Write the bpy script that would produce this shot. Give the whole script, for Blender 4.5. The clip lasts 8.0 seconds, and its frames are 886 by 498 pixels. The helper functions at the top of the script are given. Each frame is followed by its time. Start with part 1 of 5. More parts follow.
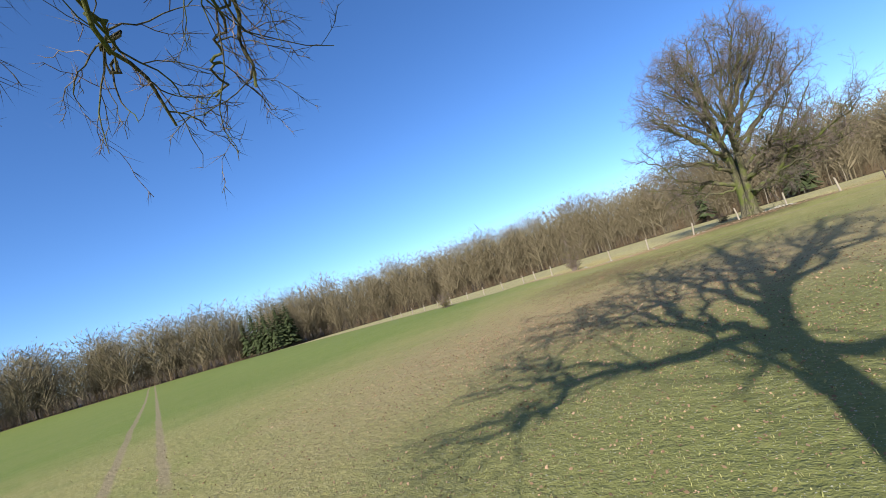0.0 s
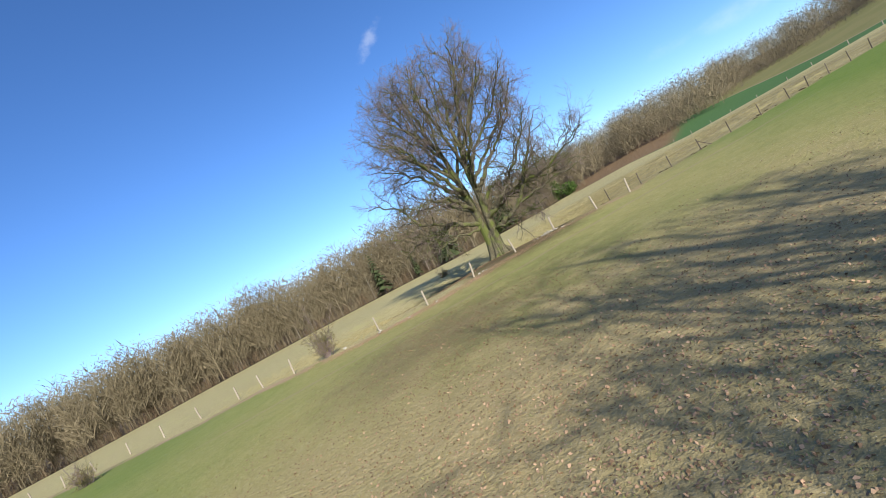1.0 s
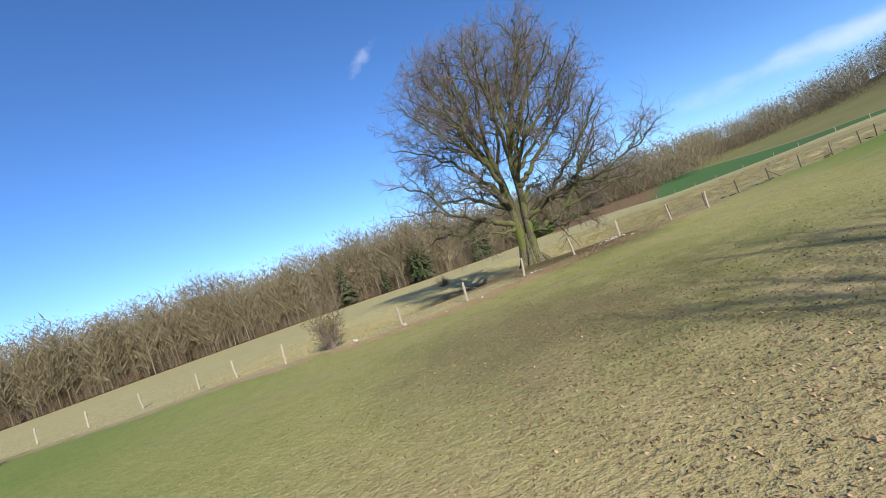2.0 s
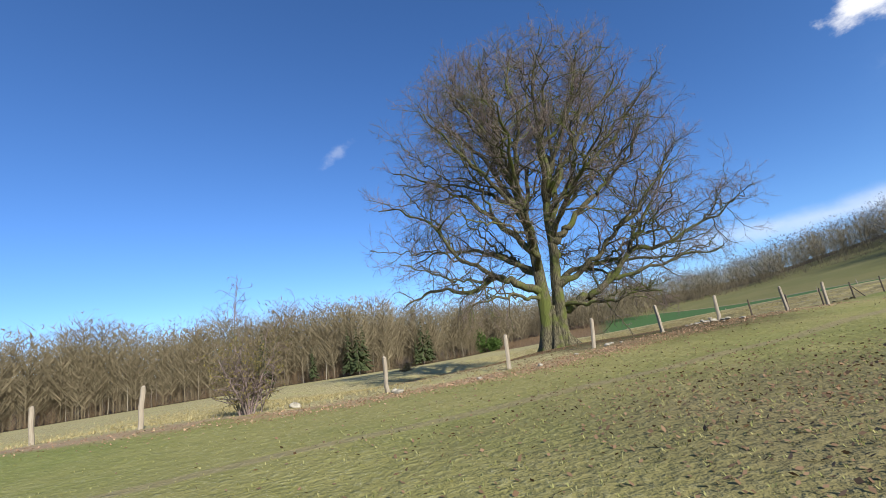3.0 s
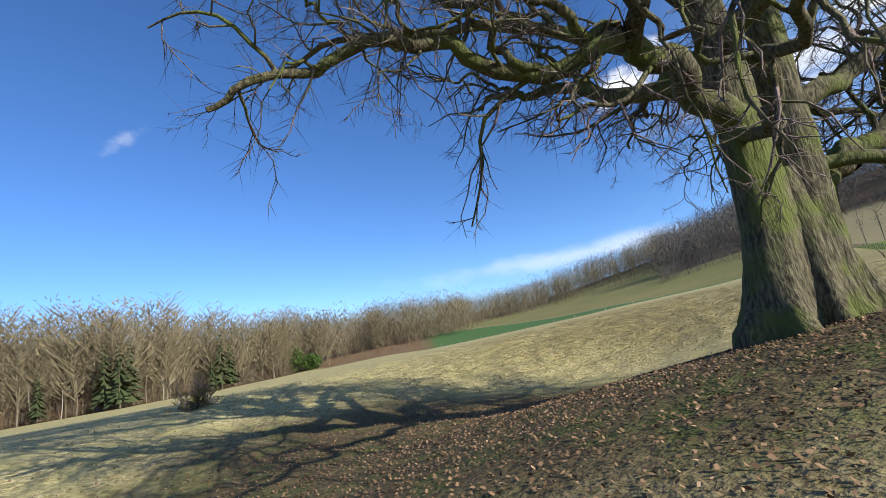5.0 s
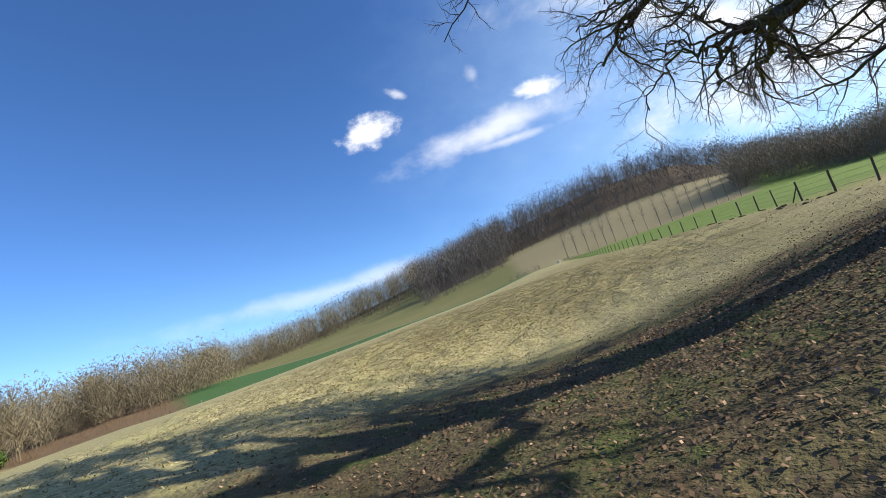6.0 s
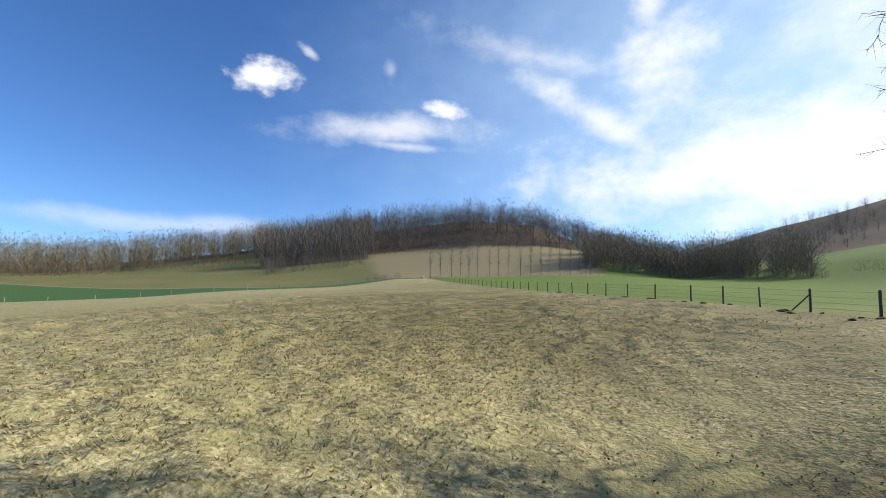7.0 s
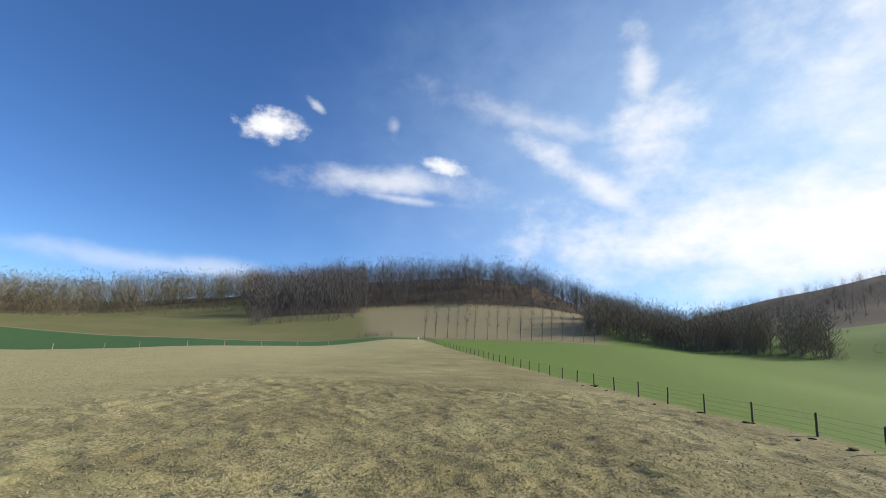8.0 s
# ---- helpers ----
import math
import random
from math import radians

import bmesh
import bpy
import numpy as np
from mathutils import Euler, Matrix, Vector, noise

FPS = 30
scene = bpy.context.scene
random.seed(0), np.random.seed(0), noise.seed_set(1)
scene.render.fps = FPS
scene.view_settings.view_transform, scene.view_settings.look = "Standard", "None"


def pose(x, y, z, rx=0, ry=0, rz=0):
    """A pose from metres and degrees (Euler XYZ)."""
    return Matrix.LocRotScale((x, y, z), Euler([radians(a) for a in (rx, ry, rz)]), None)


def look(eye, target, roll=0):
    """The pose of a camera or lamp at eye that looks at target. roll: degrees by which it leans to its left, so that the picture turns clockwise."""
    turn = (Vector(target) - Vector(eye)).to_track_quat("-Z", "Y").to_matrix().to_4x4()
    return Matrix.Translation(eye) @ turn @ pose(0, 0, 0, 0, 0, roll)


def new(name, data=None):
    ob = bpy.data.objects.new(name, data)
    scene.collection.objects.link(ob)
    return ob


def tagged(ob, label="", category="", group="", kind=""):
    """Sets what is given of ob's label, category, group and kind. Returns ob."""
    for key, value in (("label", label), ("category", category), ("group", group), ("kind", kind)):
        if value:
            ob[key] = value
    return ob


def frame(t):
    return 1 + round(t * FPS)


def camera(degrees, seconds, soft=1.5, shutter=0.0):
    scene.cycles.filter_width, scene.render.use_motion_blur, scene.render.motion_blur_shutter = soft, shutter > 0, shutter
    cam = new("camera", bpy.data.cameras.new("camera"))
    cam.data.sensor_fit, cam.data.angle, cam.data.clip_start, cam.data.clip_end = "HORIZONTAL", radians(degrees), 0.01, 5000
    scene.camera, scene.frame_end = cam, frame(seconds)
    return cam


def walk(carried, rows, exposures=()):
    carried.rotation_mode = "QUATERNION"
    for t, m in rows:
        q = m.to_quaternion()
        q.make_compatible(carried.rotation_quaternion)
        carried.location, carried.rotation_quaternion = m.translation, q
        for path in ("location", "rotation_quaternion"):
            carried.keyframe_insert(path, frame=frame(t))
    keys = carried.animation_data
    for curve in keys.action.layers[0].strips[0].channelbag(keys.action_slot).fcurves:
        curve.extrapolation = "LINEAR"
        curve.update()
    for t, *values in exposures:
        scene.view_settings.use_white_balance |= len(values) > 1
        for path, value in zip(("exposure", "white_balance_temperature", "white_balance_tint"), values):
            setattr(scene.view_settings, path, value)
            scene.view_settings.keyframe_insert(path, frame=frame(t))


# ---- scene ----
EXPOSURES = [(0, 0.63), (1.5, 0.57), (3.0, 0.43), (3.5, 0.47), (4.5, 0.53), (6.0, 0.59), (7.0, 0.42), (7.5, 0.37), (8.0, 0.28)]
cam = camera(88.84, 8.0, 0.85)
PATH = [
    (0, (25.788, -21.370, 2.730), (18.020, -15.128, 3.566), -17.36),
    (0.2, (20.897, -17.585, 2.438), (15.185, -9.377, 2.440), -16.63),
    (0.5, (16.800, -13.183, 2.591), (13.920, -3.615, 2.176), -19.00),
    (1, (10.895, -10.363, 3.726), (9.242, -0.501, 3.667), -27.54),
    (1.5, (6.881, -8.584, 3.651), (5.491, 1.318, 3.780), -22.27),
    (1.7, (5.591, -7.463, 3.634), (4.510, 2.477, 3.785), -21.01),
    (2.8, (-0.685, 4.566, 1.525), (0.219, 14.426, 2.924), -11.10),
    (3, (-1.284, 6.743, 1.286), (-0.160, 16.445, 3.431), -8.49),
    (3.5, (-1.814, 12.871, 2.001), (-0.713, 22.509, 4.431), -5.00),
    (4, (-1.948, 19.061, 2.445), (0.399, 28.329, 5.378), -10.75),
    (4.2, (-1.615, 21.839, 2.531), (1.586, 30.911, 5.262), -15.76),
    (4.5, (-1.156, 25.661, 2.112), (2.944, 34.460, 4.515), -17.38),
    (4.7, (-0.885, 28.202, 1.582), (3.278, 37.107, 3.419), -11.35),
    (5.8, (-3.432, 36.652, 0.227), (4.293, 42.664, 2.270), -17.30),
    (6, (-2.458, 39.330, 0.416), (6.162, 44.189, 1.860), -17.55),
    (6.5, (1.421, 45.321, 0.587), (11.303, 46.659, 1.341), -12.20),
    (7, (3.981, 47.475, 1.221), (13.728, 49.471, 2.225), 0.72),
    (7.5, (7.475, 49.339, 2.242), (17.136, 51.567, 3.550), 1.30),
    (8, (11.928, 50.908, 4.026), (21.507, 52.781, 6.201), 3.51),
]
walk(cam, [(t, look(eye, target, roll)) for t, eye, target, roll in PATH], EXPOSURES)

# ---- world, sun ----
SUN_YAW = radians(154)      # clockwise from +y
SUN_ELEV = radians(27.5)
world = bpy.data.worlds.new("world")
scene.world = world
world.use_nodes = True
wn, wl = world.node_tree.nodes, world.node_tree.links
wn.clear()


def w_math(op, a, b=0.0, c=0.0):
    n = wn.new("ShaderNodeMath")
    n.operation = op
    for value, socket in zip((a, b, c), n.inputs):
        if isinstance(value, bpy.types.NodeSocket):
            wl.new(value, socket)
        else:
            socket.default_value = value
    return n.outputs[0]


def build_sky():
    out, bg = wn.new("ShaderNodeOutputWorld"), wn.new("ShaderNodeBackground")
    sky = wn.new("ShaderNodeTexSky")
    sky.sky_type, sky.sun_disc = "NISHITA", False
    sky.sun_elevation, sky.sun_rotation = SUN_ELEV, SUN_YAW
    sky.air_density, sky.dust_density, sky.ozone_density = 0.8, 0.05, 3.5
    hsv = wn.new("ShaderNodeHueSaturation")
    hsv.inputs["Saturation"].default_value, hsv.inputs["Value"].default_value = SKY_SAT, 1.0
    tint = wn.new("ShaderNodeMix")
    tint.data_type, tint.blend_type = "RGBA", "MULTIPLY"
    tint.inputs["Factor"].default_value, tint.inputs[7].default_value = 1.0, (0.87, 0.985, 1.19, 1)
    wl.new(sky.outputs[0], tint.inputs[6])
    wl.new(tint.outputs[2], hsv.inputs["Color"])
    coord, sep = wn.new("ShaderNodeTexCoord"), wn.new("ShaderNodeSeparateXYZ")
    wl.new(coord.outputs["Generated"], sep.inputs[0])
    deg = 57.2958
    az = w_math("MULTIPLY", w_math("ARCTAN2", sep.outputs[0], sep.outputs[1]), deg)
    el = w_math("MULTIPLY", w_math("ARCSINE", sep.outputs[2]), deg)
    flat = wn.new("ShaderNodeCombineXYZ")
    wl.new(az, flat.inputs[0])
    wl.new(w_math("MULTIPLY", el, 1.5), flat.inputs[1])

    def fbm(scale, detail, offset):
        n, mp = wn.new("ShaderNodeTexNoise"), wn.new("ShaderNodeMapping")
        mp.inputs["Location"].default_value = offset
        n.inputs["Scale"].default_value, n.inputs["Detail"].default_value, n.inputs["Roughness"].default_value = scale, detail, 0.6
        wl.new(flat.outputs[0], mp.inputs["Vector"])
        wl.new(mp.outputs[0], n.inputs["Vector"])
        return n.outputs["Fac"]

    puff, wisp = fbm(0.42, 6, (3, 1, 0)), fbm(0.16, 7, (0, 8, 0))

    def cloud(caz, cel, ra, re, lean, tex, gain, low, high, amp=2.2):
        """A cloud round a bearing and a height in degrees, broken up by noise."""
        c, s_ = math.cos(radians(lean)), math.sin(radians(lean))
        a, e = w_math("SUBTRACT", az, caz), w_math("SUBTRACT", el, cel)
        u = w_math("DIVIDE", w_math("MULTIPLY_ADD", a, c, w_math("MULTIPLY", e, s_)), ra)
        v = w_math("DIVIDE", w_math("MULTIPLY_ADD", e, c, w_math("MULTIPLY", a, -s_)), re)
        d = w_math("ADD", w_math("MULTIPLY", u, u), w_math("MULTIPLY", v, v))
        body = w_math("SUBTRACT", 1.0, w_math("SQRT", d))
        f = w_math("ADD", body, w_math("MULTIPLY", w_math("SUBTRACT", tex, 0.5), amp))
        n = wn.new("ShaderNodeMapRange")
        n.interpolation_type = "SMOOTHSTEP"
        n.inputs["From Min"].default_value, n.inputs["From Max"].default_value, n.inputs["To Max"].default_value = low, high, gain
        wl.new(f, n.inputs["Value"])
        return n.outputs[0]

    parts = [
        cloud(55.8, 24.8, 4.6, 2.3, 8, puff, 0.95, 0.0, 0.75, 1.5),
        cloud(60.9, 28.0, 1.9, 0.7, -25, puff, 0.5, 0.0, 0.9, 1.5),
        cloud(78.4, 22.8, 4.0, 1.2, -10, puff, 0.9, 0.0, 0.8, 1.5),
        cloud(71.6, 20.2, 13.2, 1.9, 2, wisp, 0.65, -0.3, 1.2, 2.0),
        cloud(73.3, 18.4, 9.9, 0.9, -3, wisp, 0.5, 0.0, 1.0, 1.6),
        cloud(71.2, 27.0, 1.4, 1.6, 0, wisp, 0.3, 0.0, 1.0),
        cloud(89.4, 28.6, 16.5, 1.8, -14, wisp, 0.45, -0.2, 1.3, 2.0),
        cloud(104.9, 26.4, 5.5, 5.0, 0, wisp, 0.8, -0.3, 1.1, 2.2),
        cloud(103.8, 32.4, 2.4, 6.0, 8, wisp, 0.7, -0.2, 1.2, 2.2),
        cloud(98.0, 20.6, 11.0, 1.9, -34, wisp, 0.8, -0.4, 1.1, 2.0),
        cloud(126.2, 13.9, 33.0, 7.0, 0, wisp, 0.97, -0.3, 0.8, 1.5),
        cloud(160.7, 27.4, 48.4, 30.0, 0, wisp, 1.0, -0.1, 0.7, 0.8),
        cloud(-5.7, 25.6, 2.9, 1.0, 35, puff, 0.22, 0.0, 1.2),
        cloud(-67.0, 2.1, 3.3, 0.8, 0, puff, 0.7, 0.1, 0.9),
        cloud(48.0, 7.3, 24.2, 1.6, 0, wisp, 0.4, -0.1, 1.1, 1.5),
        cloud(-170.5, 31.4, 66.0, 14.0, 0, wisp, 0.4, 0.0, 1.5),
    ]
    veil = cloud(126.2, 19.4, 57.2, 32.0, 0, wisp, 0.78, -0.35, 1.2, 0.3)
    cover = parts[0]
    for p in parts[1:]:
        cover = w_math("MAXIMUM", cover, p)
    mix = wn.new("ShaderNodeMix")
    mix.data_type = "RGBA"
    wl.new(cover, mix.inputs["Factor"])
    haze = wn.new("ShaderNodeMix")
    haze.data_type = "RGBA"
    wl.new(veil, haze.inputs["Factor"])
    wl.new(hsv.outputs[0], haze.inputs[6])
    haze.inputs[7].default_value = (CLOUD * 0.66, CLOUD * 0.88, CLOUD * 1.06, 1)
    wl.new(haze.outputs[2], mix.inputs[6])
    mix.inputs[7].default_value = (CLOUD, CLOUD, CLOUD * 1.02, 1)
    wl.new(mix.outputs[2], bg.inputs["Color"])
    bg.inputs["Strength"].default_value = SKY_STRENGTH
    wl.new(bg.outputs[0], out.inputs["Surface"])


SKY_SAT, SKY_STRENGTH, CLOUD = 1.07, 0.114, 7.6
build_sky()

sun_data = bpy.data.lights.new("sun", "SUN")
sun_data.energy, sun_data.angle, sun_data.color = 5.0, radians(0.55), (1.0, 0.95, 0.86)
sun = new("sun", sun_data)
sun_dir = Vector((math.sin(SUN_YAW) * math.cos(SUN_ELEV), math.cos(SUN_YAW) * math.cos(SUN_ELEV), math.sin(SUN_ELEV)))
sun.matrix_world = look((0, 0, 200), Vector((0, 0, 200)) - sun_dir)


# ---- node helpers ----
class Mat:
    """A node material, with short calls for its nodes."""

    def __init__(self, name, rough=0.8, spec=0.3):
        self.m = bpy.data.materials.new(name)
        self.m.use_nodes = True
        self.n, self.l = self.m.node_tree.nodes, self.m.node_tree.links
        self.b = self.n["Principled BSDF"]
        self.b.inputs["Roughness"].default_value = rough
        self.b.inputs["Specular IOR Level"].default_value = spec
        self.geo = self.n.new("ShaderNodeNewGeometry")
        self.pos = self.geo.outputs["Position"]

    def put(self, value, socket):
        if isinstance(value, bpy.types.NodeSocket):
            self.l.new(value, socket)
        else:
            socket.default_value = value

    def math(self, op, a, b=0.0, c=0.0, clamp=False):
        n = self.n.new("ShaderNodeMath")
        n.operation, n.use_clamp = op, clamp
        for value, socket in zip((a, b, c), n.inputs):
            self.put(value, socket)
        return n.outputs[0]

    def noise(self, scale, detail=3.0, rough=0.55, vector=None, distort=0.0):
        n = self.n.new("ShaderNodeTexNoise")
        n.inputs["Scale"].default_value, n.inputs["Detail"].default_value = scale, detail
        n.inputs["Roughness"].default_value, n.inputs["Distortion"].default_value = rough, distort
        self.l.new(vector or self.pos, n.inputs["Vector"])
        return n.outputs["Fac"]

    def step(self, value, low, high):
        n = self.n.new("ShaderNodeMapRange")
        n.interpolation_type = "SMOOTHSTEP"
        n.inputs["From Min"].default_value, n.inputs["From Max"].default_value = low, high
        self.put(value, n.inputs["Value"])
        return n.outputs["Result"]

    def mix(self, fac, a, b):
        n = self.n.new("ShaderNodeMix")
        n.data_type = "RGBA"
        self.put(fac, n.inputs["Factor"])
        for value, socket in ((a, n.inputs[6]), (b, n.inputs[7])):
            self.put(value if isinstance(value, bpy.types.NodeSocket) else (*value, 1.0), socket)
        return n.outputs[2]

    def stretch(self, x, y, z, vector=None, turn=0.0):
        n = self.n.new("ShaderNodeMapping")
        n.inputs["Scale"].default_value = (x, y, z)
        n.inputs["Rotation"].default_value = (0, 0, turn)
        self.l.new(vector or self.pos, n.inputs["Vector"])
        return n.outputs[0]

    def bump(self, height, strength, distance):
        n = self.n.new("ShaderNodeBump")
        n.inputs["Strength"].default_value, n.inputs["Distance"].default_value = strength, distance
        self.l.new(height, n.inputs["Height"])
        self.l.new(n.outputs[0], self.b.inputs["Normal"])

    def color(self, value):
        self.put(value if isinstance(value, bpy.types.NodeSocket) else (*value, 1.0), self.b.inputs["Base Color"])
        return self.m


# ---- lie of the land ----
TREE_A = (28.9, -23.8)      # the tree whose shadow is crossed first
TREE_B = (8.1, 34.9)        # the large double-stemmed tree


def ramp(a, b, x):
    s = np.clip((x - a) / (b - a), 0.0, 1.0)
    return s * s * (3 - 2 * s)


def bell(x, y, cx, cy, rx, ry, turn=0.0):
    c, s = math.cos(turn), math.sin(turn)
    u, v = ((x - cx) * c + (y - cy) * s) / rx, (-(x - cx) * s + (y - cy) * c) / ry
    return np.exp(-(u * u + v * v))


# the line of the old posts and the wire fence, between pasture and meadow
FENCE_X = (-160, -60, -9, 2.3, 13.4, 20.4, 23.0, 30.7, 38.4, 44.1, 104, 164.6)
FENCE_Y = (36, 28, 20.9, 22.7, 26.6, 28.2, 33.0, 35.0, 36.4, 39.7, 62.3, 85.9)

# distance of the wood's edge from the large tree, by bearing
EDGE_AZ = (-180, -110, -80, -55, -22, -9, 2, 11)
EDGE_R = (260, 230, 190, 165, 146, 138, 180, 215)

# heights of the far land at 200, 300, 450, 650 and 1000 m, by bearing from the large tree
FAR_R = (200, 300, 450, 650, 1000)
FAR = {-180: (0, 1, 3, 6, 10), -110: (1, 2, 5, 11, 18), -85: (-2, 0, 6, 14, 26), -60: (-4, -1.5, 6, 15, 26), -40: (-4, -1.5, 6, 14, 26),
       -20: (-4, -1, 6, 14, 28), 0: (-4.5, -1.5, 6, 14, 30), 12: (-3.5, 0, 8, 16, 30), 20: (-2.5, 3, 14, 26, 45), 28: (-3, 4, 12, 24, 45),
       36: (-2.2, 6, 14, 24, 45), 42: (-0.6, 8, 20, 32, 50), 48: (1.8, 11, 30, 44, 60), 55: (3.2, 15, 41, 55, 65), 61: (4.4, 20, 52, 66, 70),
       68: (8, 24, 63, 78, 78), 80: (9, 30, 75, 88, 82), 88: (10, 31, 71, 84, 85), 95: (10, 29, 48, 66, 85), 103: (9.5, 15, 24, 40, 70),
       115: (11, 20, 34, 62, 132), 123: (17, 28, 44, 78, 165), 140: (12, 22, 40, 72, 145), 180: (0, 1, 3, 6, 10)}


def far_land(x, y):
    dx, dy = x - 5.0, y - 35.0
    az, r = np.degrees(np.arctan2(dx, dy)), np.hypot(dx, dy)
    keys = np.array(sorted(FAR))
    cols = [np.interp(az, keys, [FAR[k][j] for k in keys]) for j in range(5)]
    out = cols[0] * np.minimum(r / FAR_R[0], 1.0)
    for j in range(4):
        s = np.clip((r - FAR_R[j]) / (FAR_R[j + 1] - FAR_R[j]), 0.0, 1.0)
        out = out + (cols[j + 1] - cols[j]) * (0.6 * s + 0.4 * s * s * (3 - 2 * s))
    return out


def land(x, y):
    """Height of the ground, without its small relief."""
    x, y = np.asarray(x, float), np.asarray(y, float)
    near = 0.035 * np.clip(x - 10, 0, 150) * ramp(-10, 30, y) - 0.5 * ramp(14, -6, y)
    near = near + 0.62 * bell(x, y, 11.5, 26.6, 11, 5.5, 0.25) - 1.9 * bell(x, y, 13, 45, 12, 8.5) - 0.9 * bell(x, y, -2.5, 39, 6, 6) + 0.45 * bell(x, y, 8, 33.6, 5, 5) + 0.35 * bell(x, y, -11, 21, 6, 4)
    near = near - 0.35 * ramp(48, 60, y) * ramp(70, 25, x) - 0.03 * np.clip(y - 60, 0, 100) - 0.01 * np.clip(-20 - x, 0, 100)
    w = ramp(60, 170, np.hypot(x - 5, y - 35))
    w = w * ramp(-60, 30, y) + ramp(90, 260, np.hypot(x - 5, y - 35)) * (1 - ramp(-60, 30, y))
    return near * (1 - w) + far_land(x, y) * w


def lumps(x, y, cell, seed):
    """Smooth random relief between 0 and 1 with hummocks about one cell wide."""
    u, v = x / cell, y / cell
    iu, iv = np.floor(u), np.floor(v)
    fu, fv = u - iu, v - iv
    fu, fv = fu * fu * (3 - 2 * fu), fv * fv * (3 - 2 * fv)

    def h(a, b):
        q = np.sin(a * 127.1 + b * 311.7 + seed * 17.3) * 43758.5453
        return q - np.floor(q)

    return (h(iu, iv) * (1 - fu) + h(iu + 1, iv) * fu) * (1 - fv) + (h(iu, iv + 1) * (1 - fu) + h(iu + 1, iv + 1) * fu) * fv


def relief(x, y):
    """The ground with its swells and, in the rough meadow, its tussocks."""
    x, y = np.asarray(x, float), np.asarray(y, float)
    near_ = np.exp(-((x - 10) ** 2 + (y - 25) ** 2) / 70.0 ** 2)
    swell = 0.03 * (np.sin(x * 0.9 + 1.3 * np.sin(y * 0.5)) * np.sin(y * 1.1 + 0.7))
    meadow = ramp(0.0, 3.0, y - np.interp(x, FENCE_X, FENCE_Y))
    meadow = meadow * (0.35 + 0.65 * ramp(11, 18, np.hypot(x - TREE_B[0], y - TREE_B[1])))
    meadow = meadow * ramp(-5, -1, x) * ramp(54, 46, x) * ramp(35, 40, y) * ramp(79, 72, y)
    tuft = 0.27 * (lumps(x, y, 0.52, 1) * (0.4 + 0.6 * lumps(x, y, 2.3, 2)) - 0.3) + 0.09 * (lumps(x + 0.3 * y, y, 0.8, 3) - 0.5)
    return land(x, y) + near_ * swell + meadow * tuft


def ground_z(x, y):
    return float(relief(x, y))


def spread(low, high, fine0, fine1):
    """Coordinates that lie close between fine0 and fine1 and ever wider apart outside."""
    bands = [np.arange(low, fine0, 1.6), np.arange(fine0, fine1, 0.22), np.arange(fine1, high, 1.6)]
    far = np.concatenate([np.arange(1, 48) * 13.0, 620 + 2400 * (np.arange(1, 13) / 12) ** 1.8])
    return np.concatenate([(low - far)[::-1], *bands, high + far])


def sheet_mesh(name, xs, ys, zs):
    nx, ny = len(xs), len(ys)
    gx, gy = np.meshgrid(xs, ys)
    verts = np.stack([gx.ravel(), gy.ravel(), zs.ravel()], 1)
    i = np.arange(nx * ny).reshape(ny, nx)
    quads = np.stack([i[:-1, :-1], i[:-1, 1:], i[1:, 1:], i[1:, :-1]], -1).reshape(-1, 4)
    return mesh_from(name, verts, quads)


def mesh_from(name, verts, faces, smooth=True):
    me = bpy.data.meshes.new(name)
    k = faces.shape[1]
    me.vertices.add(len(verts))
    me.vertices.foreach_set("co", np.ascontiguousarray(verts, dtype=np.float32).ravel())
    me.loops.add(faces.size)
    me.loops.foreach_set("vertex_index", np.ascontiguousarray(faces, dtype=np.int32).ravel())
    me.polygons.add(len(faces))
    me.polygons.foreach_set("loop_start", np.arange(0, faces.size, k, dtype=np.int32))
    me.polygons.foreach_set("loop_total", np.full(len(faces), k, dtype=np.int32))
    me.polygons.foreach_set("use_smooth", np.full(len(faces), smooth))
    me.update(calc_edges=True)
    return me


